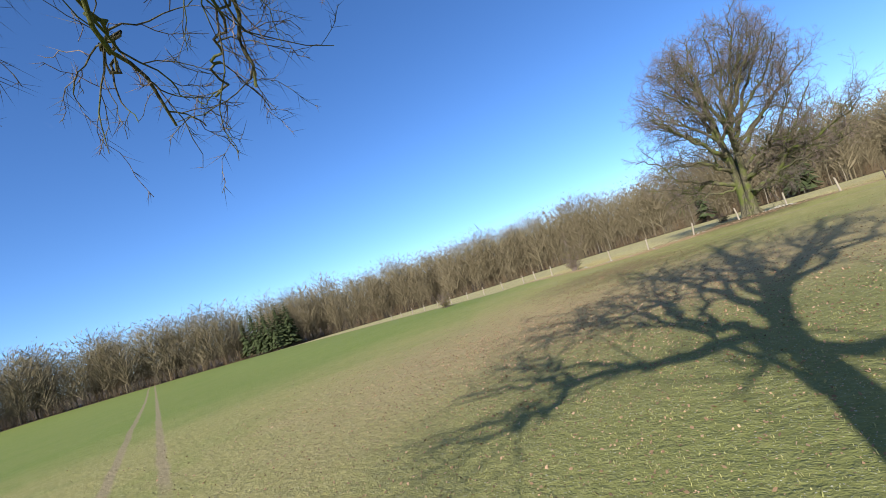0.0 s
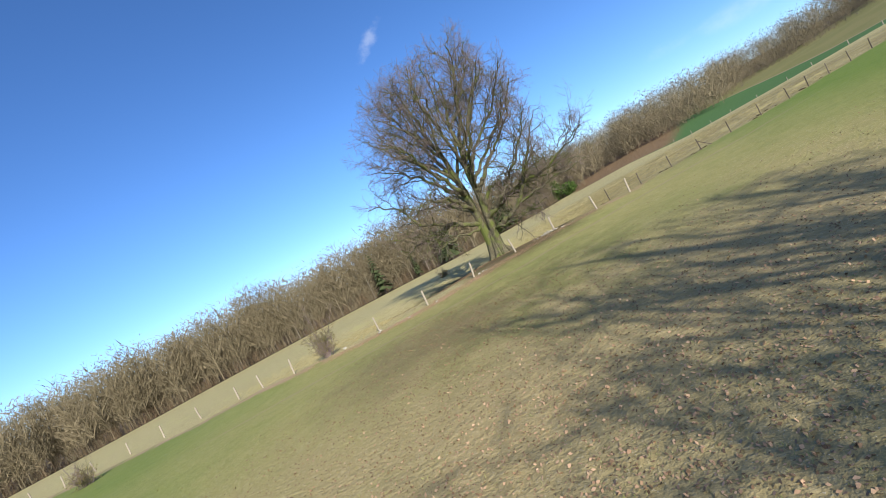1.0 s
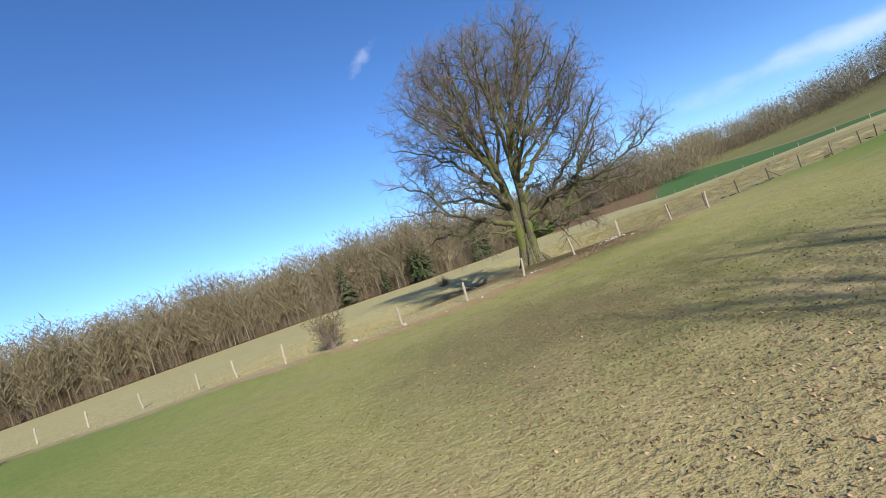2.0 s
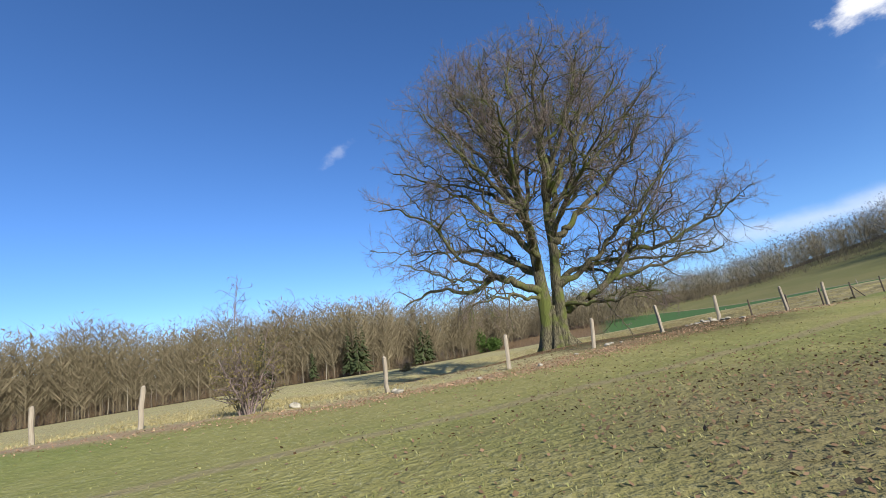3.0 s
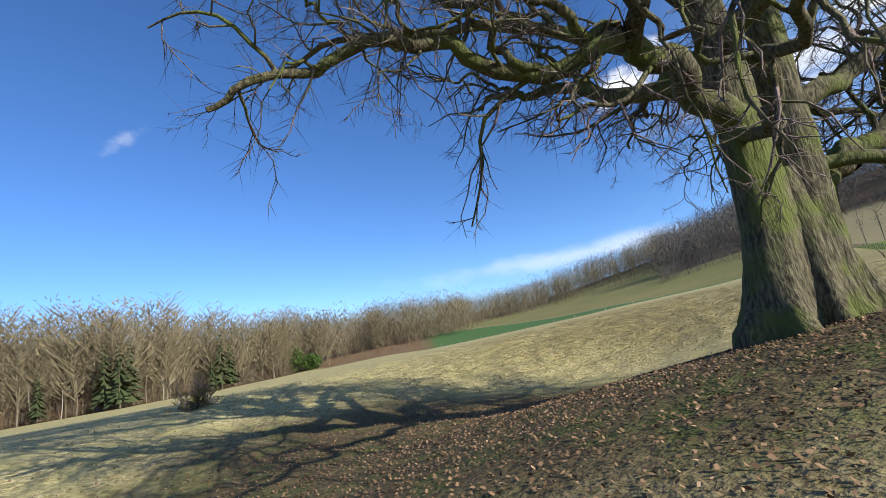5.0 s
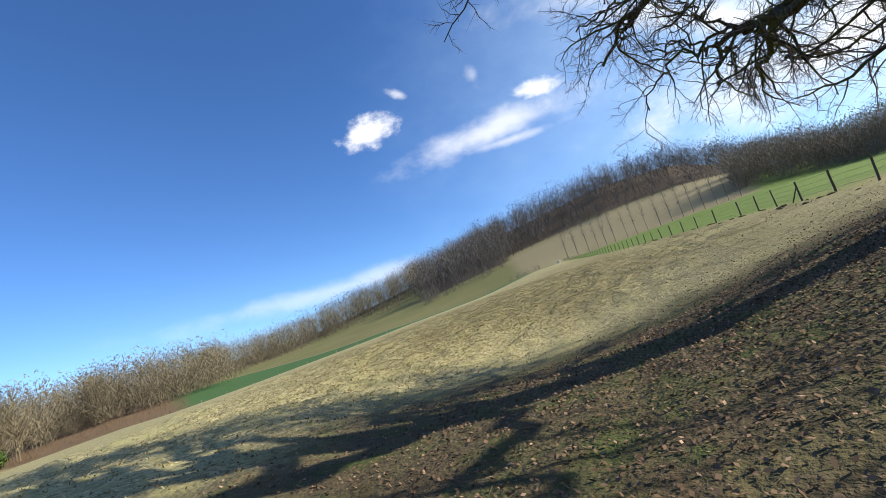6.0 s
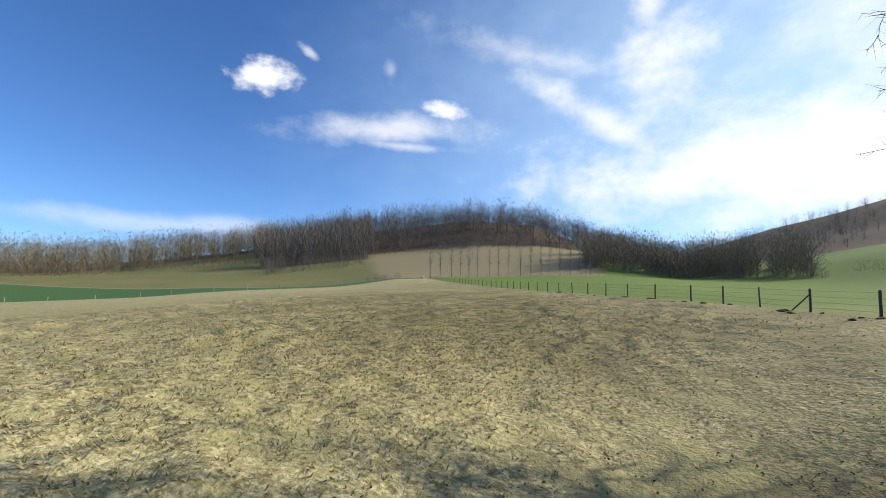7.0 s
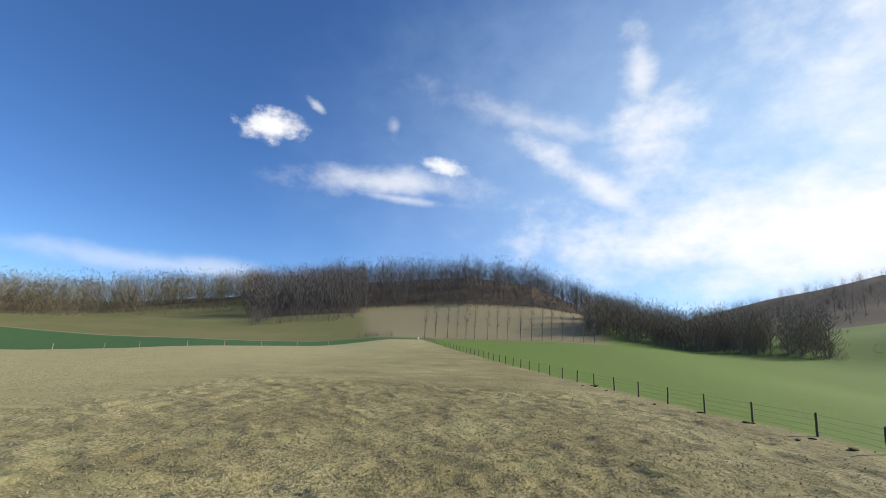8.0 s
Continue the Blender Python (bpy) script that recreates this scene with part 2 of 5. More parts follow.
# ---- materials ----
def ground_material():
    g = Mat("ground_cover", 0.95, 0.15)
    sep = g.n.new("ShaderNodeSeparateXYZ")
    g.l.new(g.pos, sep.inputs[0])
    wob = g.math("MULTIPLY", g.math("SUBTRACT", g.noise(0.25, 3), 0.5), 3.0)

    def side(p, q, soft=0.8):
        """1 on the left of the line from p to q."""
        dx, dy = q[0] - p[0], q[1] - p[1]
        k = math.hypot(dx, dy)
        a = g.math("MULTIPLY", sep.outputs[0], -dy / k)
        b = g.math("MULTIPLY_ADD", sep.outputs[1], dx / k, a)
        d = g.math("ADD", g.math("SUBTRACT", b, (-dy * p[0] + dx * p[1]) / k), wob)
        return g.step(d, -soft, soft)

    def table(value, keys, vals):
        """A piecewise straight line through the keys and values."""
        out = vals[0]
        for k in range(len(keys) - 1):
            n = g.n.new("ShaderNodeMapRange")
            n.inputs["From Min"].default_value, n.inputs["From Max"].default_value = keys[k], keys[k + 1]
            n.inputs["To Max"].default_value = vals[k + 1] - vals[k]
            g.l.new(value, n.inputs["Value"])
            out = g.math("ADD", n.outputs[0], out)
        return out

    def both(*masks):
        out = masks[0]
        for m in masks[1:]:
            out = g.math("MULTIPLY", out, m)
        return out

    def either(a, b):
        return g.math("MAXIMUM", a, b)

    def disc(cx, cy, r, soft, squash=1.0):
        dx = g.math("SUBTRACT", sep.outputs[0], cx)
        dy = g.math("MULTIPLY", g.math("SUBTRACT", sep.outputs[1], cy), squash)
        d = g.math("SQRT", g.math("ADD", g.math("MULTIPLY", dx, dx), g.math("MULTIPLY", dy, dy)))
        d = g.math("ADD", d, g.math("MULTIPLY", g.math("SUBTRACT", g.noise(0.6, 4), 0.5), soft * 1.6))
        return g.step(d, r + soft, r - soft)

    fine, mid, big = g.noise(9, 4), g.noise(1.3, 4), g.noise(0.12, 3)
    speck = g.noise(26, 3)
    pasture = g.mix(mid, (0.188, 0.18, 0.0528), (0.328, 0.288, 0.112))
    pasture = g.mix(g.step(fine, 0.5, 0.7), pasture, (0.344, 0.32, 0.144))
    pasture = g.mix(g.step(speck, 0.64, 0.72), pasture, (0.432, 0.408, 0.288))
    green = g.mix(mid, (0.1, 0.16, 0.024), (0.16, 0.212, 0.0448))
    crop = g.mix(mid, (0.052, 0.12, 0.036), (0.08, 0.148, 0.0496))
    meadow = g.mix(g.step(fine, 0.3, 0.7), (0.24, 0.201, 0.0786), (0.557, 0.484, 0.257))
    meadow = g.mix(g.math("MULTIPLY", g.step(g.noise(4.6, 3, 0.65), 0.5, 0.64), 0.6), meadow, (0.115, 0.0968, 0.0403))
    meadow = g.mix(g.step(mid, 0.5, 0.75), meadow, (0.317, 0.29, 0.116))
    meadow = g.mix(g.step(g.noise(0.33, 4), 0.5, 0.66), meadow, (0.384, 0.344, 0.151))
    # Eastern meadow: browner grass, with the backlit darkening mixed into its colour.
    backlit_brown = g.math("MULTIPLY", g.step(sep.outputs[0], 8, 26), g.math("MULTIPLY", g.step(sep.outputs[1], 95, 58), g.step(g.noise(0.2, 4), 0.15, 0.7)))
    meadow = g.mix(g.math("MULTIPLY", backlit_brown, 0.8), meadow, g.mix(fine, (0.096, 0.08, 0.0336), (0.264, 0.212, 0.096)))
    pale = g.mix(mid, (0.132, 0.136, 0.044), (0.2, 0.188, 0.072))
    pale = g.mix(g.step(g.noise(0.03, 3), 0.45, 0.6), pale, (0.192, 0.176, 0.068))
    # Brown leaf litter, its colour also lowered for the shade under the tree.
    litter = g.mix(fine, (0.0503, 0.0379, 0.0189), (0.124, 0.0918, 0.0474))
    litter = g.mix(g.step(speck, 0.6, 0.7), litter, (0.178, 0.139, 0.0888))
    litter = g.mix(g.math("MULTIPLY", g.step(g.noise(0.9, 5, 0.65), 0.48, 0.6), 0.85), litter, (0.0651, 0.0829, 0.0201))
    wood = g.mix(mid, (0.056, 0.04, 0.024), (0.112, 0.08, 0.048))
    bracken = g.mix(mid, (0.128, 0.08, 0.044), (0.208, 0.144, 0.08))

    past_fence = g.math("ADD", g.math("SUBTRACT", sep.outputs[1], table(sep.outputs[0], FENCE_X, FENCE_Y)), g.math("MULTIPLY", wob, 0.5))
    north = g.step(past_fence, -0.6, 0.9)
    edge = both(g.step(past_fence, -1.9, -0.9), g.step(sep.outputs[0], 24, 19))
    col = g.mix(g.math("MULTIPLY", g.step(big, 0.4, 0.7), 0.35), pasture, green)
    col = g.mix(g.math("MULTIPLY", g.step(sep.outputs[0], 2, -22), 0.7), col, green)
    east = g.step(sep.outputs[0], 22, 40)
    col = g.mix(east, col, green)
    faded = g.mix(fine, (0.235, 0.172, 0.084), (0.44, 0.335, 0.19))
    faded = g.mix(g.step(speck, 0.6, 0.7), faded, (0.4, 0.336, 0.24))
    litter_a = g.math("MULTIPLY", disc(14.5, -3, 14, 8), 0.7)
    col = g.mix(litter_a, col, faded)
    rank = g.mix(fine, (0.1, 0.12, 0.0288), (0.216, 0.22, 0.076))
    rank = g.mix(g.step(speck, 0.62, 0.7), rank, (0.416, 0.4, 0.32))
    col = g.mix(g.math("MULTIPLY", disc(23, -11, 9, 5), 0.8), col, rank)
    col = g.mix(g.math("MULTIPLY", both(disc(9, 12, 8, 5), g.step(g.noise(0.5, 4), 0.35, 0.6)), 0.7), col, g.mix(fine, (0.1, 0.116, 0.0304), (0.2, 0.196, 0.064)))
    col = g.mix(g.math("MULTIPLY", edge, g.step(g.noise(0.7, 3), 0.3, 0.55)), col, g.mix(fine, (0.215, 0.15, 0.085), (0.42, 0.31, 0.19)))
    brown = g.math("MULTIPLY", disc(4.5, 11, 4.5, 3), 0.65)
    col = g.mix(brown, col, g.mix(fine, (0.104, 0.08, 0.04), (0.24, 0.192, 0.104)))
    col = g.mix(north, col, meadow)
    past = g.math("SUBTRACT", 1.0, side((131, 107), (84, 195), 1.0))
    beyond = g.math("SUBTRACT", 1.0, side((172, 112), (152, 262), 1.0))
    north_of = side((131, 107), (164.6, 88), 2.0)
    col = g.mix(both(past, north_of), col, crop)
    col = g.mix(both(beyond, north_of), col, pale)
    col = g.mix(either(either(disc(5.2, 39.2, 8.6, 2.6), disc(8.6, 33.5, 6.5, 2.6)), disc(10.5, 28.5, 5.5, 2.6)), col, g.mix(g.math("MULTIPLY", g.step(mid, 0.4, 0.65), 0.6), litter, (0.115, 0.1, 0.042)))
    far_r = g.math("SQRT", g.math("ADD", g.math("POWER", g.math("SUBTRACT", sep.outputs[0], 5), 2.0), g.math("POWER", g.math("SUBTRACT", sep.outputs[1], 35), 2.0)))
    bearing = g.math("MULTIPLY", g.math("ARCTAN2", g.math("SUBTRACT", sep.outputs[0], 5), g.math("SUBTRACT", sep.outputs[1], 35)), 57.2958)
    wood_edge = g.math("SUBTRACT", far_r, table(bearing, EDGE_AZ, EDGE_R))
    col = g.mix(both(g.step(wood_edge, -5, 1), g.step(bearing, 14.5, 12.5)), col, wood)
    col = g.mix(both(g.step(far_r, 186, 200), g.step(bearing, 10, 13), g.step(bearing, 27, 24)), col, bracken)
    col = g.mix(g.step(far_r, 402, 414), col, wood)
    hill = both(either(g.step(far_r, 322, 334), both(g.step(far_r, 294, 304), g.step(bearing, 68, 66))), g.step(bearing, 54, 57), g.step(bearing, 107, 104))
    col = g.mix(hill, col, wood)
    tan_field = both(g.step(far_r, 190, 198), g.step(far_r, 330, 320), g.step(bearing, 66, 68), g.step(bearing, 96, 93))
    col = g.mix(tan_field, col, g.mix(mid, (0.213, 0.179, 0.0894), (0.289, 0.241, 0.131)))

    def rut(p, q, half):
        dx, dy = q[0] - p[0], q[1] - p[1]
        k = math.hypot(dx, dy)
        a = g.math("MULTIPLY", sep.outputs[0], -dy / k)
        d = g.math("SUBTRACT", g.math("MULTIPLY_ADD", sep.outputs[1], dx / k, a), (-dy * p[0] + dx * p[1]) / k)
        d = g.math("ABSOLUTE", g.math("ADD", d, g.math("MULTIPLY", wob, 0.12)))
        return g.step(d, half, half * 0.4)

    soil = g.mix(fine, (0.216, 0.16, 0.096), (0.336, 0.264, 0.168))
    tracks = either(rut((12, -22.6), (-130, -12.5), 0.28), rut((12, -20.8), (-130, -10.7), 0.28))
    tracks = g.math("MULTIPLY", tracks, g.step(sep.outputs[0], 12, 6))
    col = g.mix(g.math("MULTIPLY", tracks, 0.75), col, soil)
    worn = both(rut((3.0, 17.0), (8.3, 18.9), 0.35), g.step(sep.outputs[1], 11, 14), g.step(sep.outputs[1], 30, 26))
    col = g.mix(g.math("MULTIPLY", worn, 0.5), col, soil)
    lane = both(rut((173, 112), (153, 262), 1.6), g.step(sep.outputs[1], 116, 130), g.step(sep.outputs[1], 290, 270))
    col = g.mix(g.math("MULTIPLY", lane, 0.8), col, soil)
    g.bump(g.math("ADD", g.math("ADD", fine, g.math("MULTIPLY", speck, 0.5)), g.math("MULTIPLY", g.noise(3.2, 3, 0.6), 1.5)), 0.85, 0.055)
    return g.color(col)


def bark_material(name, dark, light, moss):
    b = Mat(name, 0.9, 0.2)
    tall = b.stretch(6, 6, 1.2)
    ridges = b.noise(3.0, 5, 0.6, tall)
    col = b.mix(b.step(ridges, 0.35, 0.65), dark, light)
    col = b.mix(b.step(b.noise(1.1, 4), 0.44, 0.64), col, moss)
    b.bump(b.math("ADD", ridges, b.math("MULTIPLY", b.noise(9, 4, 0.6, b.stretch(1, 1, 0.35)), 0.6)), 1.0, 0.06)
    return b.color(col)


MAT_GROUND = ground_material()
MAT_BARK = bark_material("mossy_bark", (0.044, 0.0384, 0.024), (0.16, 0.142, 0.088), (0.105, 0.122, 0.032))
MAT_TWIG = bark_material("twig_bark", (0.12, 0.092, 0.086), (0.29, 0.222, 0.21), (0.12, 0.112, 0.06))


def forest_material(name, dark, light):
    f = Mat(name, 0.95, 0.1)
    rnd = f.geo.outputs["Random Per Island"]
    col = f.mix(rnd, dark, light)
    col = f.mix(f.math("MULTIPLY", f.noise(0.02, 3), 0.6), col, light)
    return f.color(col)


MAT_FOREST = forest_material("bare_wood", (0.135, 0.112, 0.0702), (0.221, 0.185, 0.119))
MAT_COPSE = forest_material("copse_wood", (0.171, 0.135, 0.09), (0.279, 0.225, 0.153))
MAT_HILLWOOD = forest_material("hill_wood", (0.106, 0.0918, 0.0756), (0.169, 0.147, 0.122))
MAT_BRACKEN = forest_material("bracken", (0.104, 0.068, 0.04), (0.208, 0.144, 0.088))
MAT_EVERGREEN = forest_material("evergreen", (0.028, 0.06, 0.012), (0.08, 0.128, 0.032))
MAT_LEAFDRY = forest_material("dry_leaf", (0.128, 0.116, 0.036), (0.264, 0.216, 0.08))
MAT_STRAW = forest_material("straw", (0.176, 0.144, 0.056), (0.44, 0.376, 0.192))
MAT_TURF = forest_material("turf", (0.128, 0.16, 0.04), (0.336, 0.312, 0.136))
MAT_LEAF = forest_material("fallen_leaf", (0.068, 0.0416, 0.0224), (0.248, 0.16, 0.096))
MAT_LEAFPALE = forest_material("faded_leaf", (0.20, 0.115, 0.065), (0.48, 0.32, 0.20))
MAT_STEM = forest_material("pale_stem", (0.128, 0.108, 0.076), (0.288, 0.256, 0.2))
MAT_CONIFER = forest_material("conifer_green", (0.026, 0.038, 0.017), (0.068, 0.085, 0.036))


def wood_material(name, dark, light):
    m = Mat(name, 0.85, 0.2)
    g = m.noise(4.0, 5, 0.6, m.stretch(9, 9, 0.8))
    m.bump(g, 0.5, 0.01)
    return m.color(m.mix(g, dark, light))


MAT_POST = wood_material("weathered_post", (0.176, 0.144, 0.104), (0.44, 0.384, 0.304))
MAT_DARKPOST = wood_material("dark_post", (0.05, 0.04, 0.03), (0.15, 0.12, 0.09))

MAT_WIRE = Mat("wire", 0.5, 0.5).color((0.16, 0.15, 0.14))


def stone_material():
    m = Mat("limestone", 0.9, 0.2)
    n = m.noise(7, 5)
    m.bump(n, 0.6, 0.02)
    return m.color(m.mix(m.step(n, 0.35, 0.65), (0.23, 0.205, 0.155), (0.43, 0.395, 0.32)))


MAT_STONE = stone_material()

# ---- ground ----
xs, ys = spread(-80, 100, -4, 50), spread(-70, 112, 36, 75)
gx, gy = np.meshgrid(xs, ys)
zs = relief(gx, gy)
ground = tagged(new("ground", sheet_mesh("ground", xs, ys, zs)), "rolling pasture and rough straw-coloured winter meadow", "ground", kind="structure")
ground.data.materials.append(MAT_GROUND)


def sheet_z(x, y):
    """Height of the laid sheet of ground itself."""
    i, j = int(np.searchsorted(xs, x)) - 1, int(np.searchsorted(ys, y)) - 1
    u, v = (x - xs[i]) / (xs[i + 1] - xs[i]), (y - ys[j]) / (ys[j + 1] - ys[j])
    return float((zs[j, i] * (1 - u) + zs[j, i + 1] * u) * (1 - v) + (zs[j + 1, i] * (1 - u) + zs[j + 1, i + 1] * u) * v)


def part(name, me, material, parent, label=""):
    ob = new(name, me)
    me.materials.append(material)
    ob.parent = parent
    return tagged(ob, label)


def empty(name, m, label, category, group="", kind=""):
    ob = new(name)
    ob.matrix_world = m
    return tagged(ob, label, category, group, kind)


# ---- trees ----
class Tubes:
    """Collects tapered tubes along lines of points into one mesh."""

    def __init__(self):
        self.v, self.f, self.count, self.tips = [], [], 0, []

    def add(self, pts, radii, sides):
        pts = np.asarray(pts, float)
        n = len(pts)
        tang = np.gradient(pts, axis=0)
        tang /= np.linalg.norm(tang, axis=1)[:, None] + 1e-9
        ref = np.array([0.0, 0.0, 1.0]) if abs(tang[0, 2]) < 0.8 else np.array([1.0, 0.0, 0.0])
        a = np.cross(tang, ref)
        a /= np.linalg.norm(a, axis=1)[:, None] + 1e-9
        b = np.cross(tang, a)
        ang = np.arange(sides) * 2 * math.pi / sides
        ring = a[:, None, :] * np.cos(ang)[None, :, None] + b[:, None, :] * np.sin(ang)[None, :, None]
        r = np.asarray(radii, float)
        r = r if r.ndim == 2 else np.repeat(r[:, None], sides, 1)
        v = pts[:, None, :] + ring * r[:, :, None]
        i = np.arange(n * sides).reshape(n, sides) + self.count
        j = np.roll(i, -1, axis=1)
        self.f.append(np.stack([i[:-1], j[:-1], j[1:], i[1:]], -1).reshape(-1, 4))
        self.v.append(v.reshape(-1, 3))
        self.count += n * sides

    def mesh(self, name):
        return mesh_from(name, np.concatenate(self.v), np.concatenate(self.f))

    def mesh_with_tips(self, name, rng):
        """The tubes together with the last pointed twigs, as triangles."""
        v, f = np.concatenate(self.v), np.concatenate(self.f)
        f = np.concatenate([f[:, [0, 1, 2]], f[:, [0, 2, 3]]])
        a, d, ln, rad, lift = (np.concatenate([q[k] for q in self.tips]) for k in range(5))
        kept = rng.uniform(0, 1, len(a)) < 0.84
        a, d, ln, rad, lift = a[kept], d[kept], ln[kept], rad[kept], lift[kept]
        n = len(a)
        d = d + rng.normal(0, 0.25, (n, 3)) + np.array([0, 0, 0.6]) * lift[:, None]
        d /= np.linalg.norm(d, axis=1)[:, None]
        tip = a + d * ln[:, None]
        p = np.cross(d, rng.normal(0, 1, (n, 3)))
        p /= np.linalg.norm(p, axis=1)[:, None]
        q = np.cross(d, p)
        w = rad[:, None]
        tv = np.stack([*(a + (p * math.cos(g) + q * math.sin(g)) * w for g in (0, 2.094, 4.189)), tip], 1).reshape(-1, 3)
        one = np.array([[0, 1, 3], [1, 2, 3], [2, 0, 3]])
        tf = (np.arange(n)[:, None, None] * 4 + one[None]).reshape(-1, 3) + len(v)
        return mesh_from(name, np.concatenate([v, tv]), np.concatenate([f, tf]))


def smooth_line(pts, per=4):
    """A rounded line through the points (Catmull-Rom)."""
    p = [np.asarray(q, float) for q in pts]
    p = [2 * p[0] - p[1], *p, 2 * p[-1] - p[-2]]
    out = []
    for k in range(1, len(p) - 2):
        for s in np.arange(per) / per:
            out.append(0.5 * (2 * p[k] + (p[k + 1] - p[k - 1]) * s + (2 * p[k - 1] - 5 * p[k] + 4 * p[k + 1] - p[k + 2]) * s * s
                              + (3 * p[k] - p[k - 1] - 3 * p[k + 1] + p[k + 2]) * s ** 3))
    out.append(p[-2])
    return np.array(out)


def shoot(rng, start, way, length, steps, wander, lift):
    """A crooked line that sets out along way and bends up (lift > 0) or down."""
    pts, p, d = [np.array(start, float)], np.array(start, float), np.array(way, float)
    d /= np.linalg.norm(d)
    for _ in range(steps):
        d = d + rng.normal(0, wander, 3) + np.array([0, 0, lift])
        d /= np.linalg.norm(d)
        p = p + d * length / steps
        pts.append(p)
    return np.array(pts)


def sprout(rng, line, radii, level, limb, twigs, spec):
    """Side shoots along a line, down to the twigs."""
    if level >= len(spec):
        return
    gap, lo, hi, steps, wander, lift, sides, first = spec[level]
    seg = np.linalg.norm(np.diff(line, axis=0), axis=1)
    cum = np.concatenate([[0], np.cumsum(seg)])
    total = cum[-1]
    if level == len(spec) - 1:
        n = rng.poisson(total * (1 - first) / gap)
        if n:
            s = np.sort(rng.uniform(first, 1.0, n)) * total
            k = np.clip(np.searchsorted(cum, s, side="right") - 1, 0, len(seg) - 1)
            u = ((s - cum[k]) / seg[k])[:, None]
            t = (line[k + 1] - line[k]) / seg[k][:, None]
            out = np.cross(t, rng.normal(0, 1, (n, 3)))
            out /= np.linalg.norm(out, axis=1)[:, None] + 1e-9
            a = rng.uniform(0.5, 1.1, n)[:, None]
            twigs.tips.append((line[k] * (1 - u) + line[k + 1] * u, t * np.cos(a) + out * np.sin(a), rng.uniform(lo, hi, n) * (1.15 - 0.6 * s / total), np.full(n, 0.0055), np.full(n, lift)))
        return
    s = total * first + rng.uniform(0, gap)
    turn = rng.uniform(0, 6.28)
    while s < total:
        k = min(np.searchsorted(cum, s, side="right") - 1, len(seg) - 1)
        f = (s - cum[k]) / max(seg[k], 1e-6)
        start = line[k] * (1 - f) + line[k + 1] * f
        r0 = radii[k] * (1 - f) + radii[k + 1] * f
        t = (line[k + 1] - line[k]) / max(seg[k], 1e-6)
        ref = np.array([0, 0, 1.0]) if abs(t[2]) < 0.9 else np.array([1.0, 0, 0])
        a = np.cross(t, ref)
        a /= np.linalg.norm(a)
        b = np.cross(t, a)
        turn += 2.4 + rng.uniform(-0.5, 0.5)
        open_a = rng.uniform(0.55, 1.1)
        way = t * math.cos(open_a) + (a * math.cos(turn) + b * math.sin(turn)) * math.sin(open_a)
        length = rng.uniform(lo, hi) * (1.15 - 0.6 * s / total)
        pts = shoot(rng, start, way, length, steps, wander, lift + rng.normal(0, 0.05))
        ra = min(r0 * 0.72, 0.016 * length + 0.006)
        rr = np.linspace(ra, max(ra * 0.3, 0.0055), steps + 1)
        (limb if level == 0 else twigs).add(pts, rr, sides)
        sprout(rng, pts, rr, level + 1, limb, twigs, spec)
        s += gap * rng.uniform(0.6, 1.4)


SPEC_B = ((0.74, 1.8, 4.2, 8, 0.25, 0.05, 5, 0.2), (0.27, 0.7, 2.0, 4, 0.3, 0.03, 3, 0.12), (0.07, 0.2, 0.8, 2, 0.26, 0.01, 3, 0.1))
SPEC_LOW = ((0.6, 1.4, 3.4, 8, 0.27, -0.04, 5, 0.25), (0.27, 0.6, 1.7, 4, 0.33, -0.07, 3, 0.12), (0.085, 0.2, 0.7, 2, 0.3, -0.05, 3, 0.1))
SPEC_AL = ((0.8, 1.4, 3.4, 8, 0.25, -0.03, 4, 0.2), (0.4, 0.6, 1.6, 5, 0.3, -0.05, 3, 0.12), (0.07, 0.15, 0.6, 2, 0.28, -0.04, 3, 0.1))
SPEC_A = ((1.15, 2.0, 4.8, 7, 0.17, 0.02, 4, 0.2), (0.6, 0.8, 2.2, 4, 0.22, 0.02, 3, 0.12), (0.3, 0.4, 1.1, 2, 0.24, 0.0, 3, 0.1))


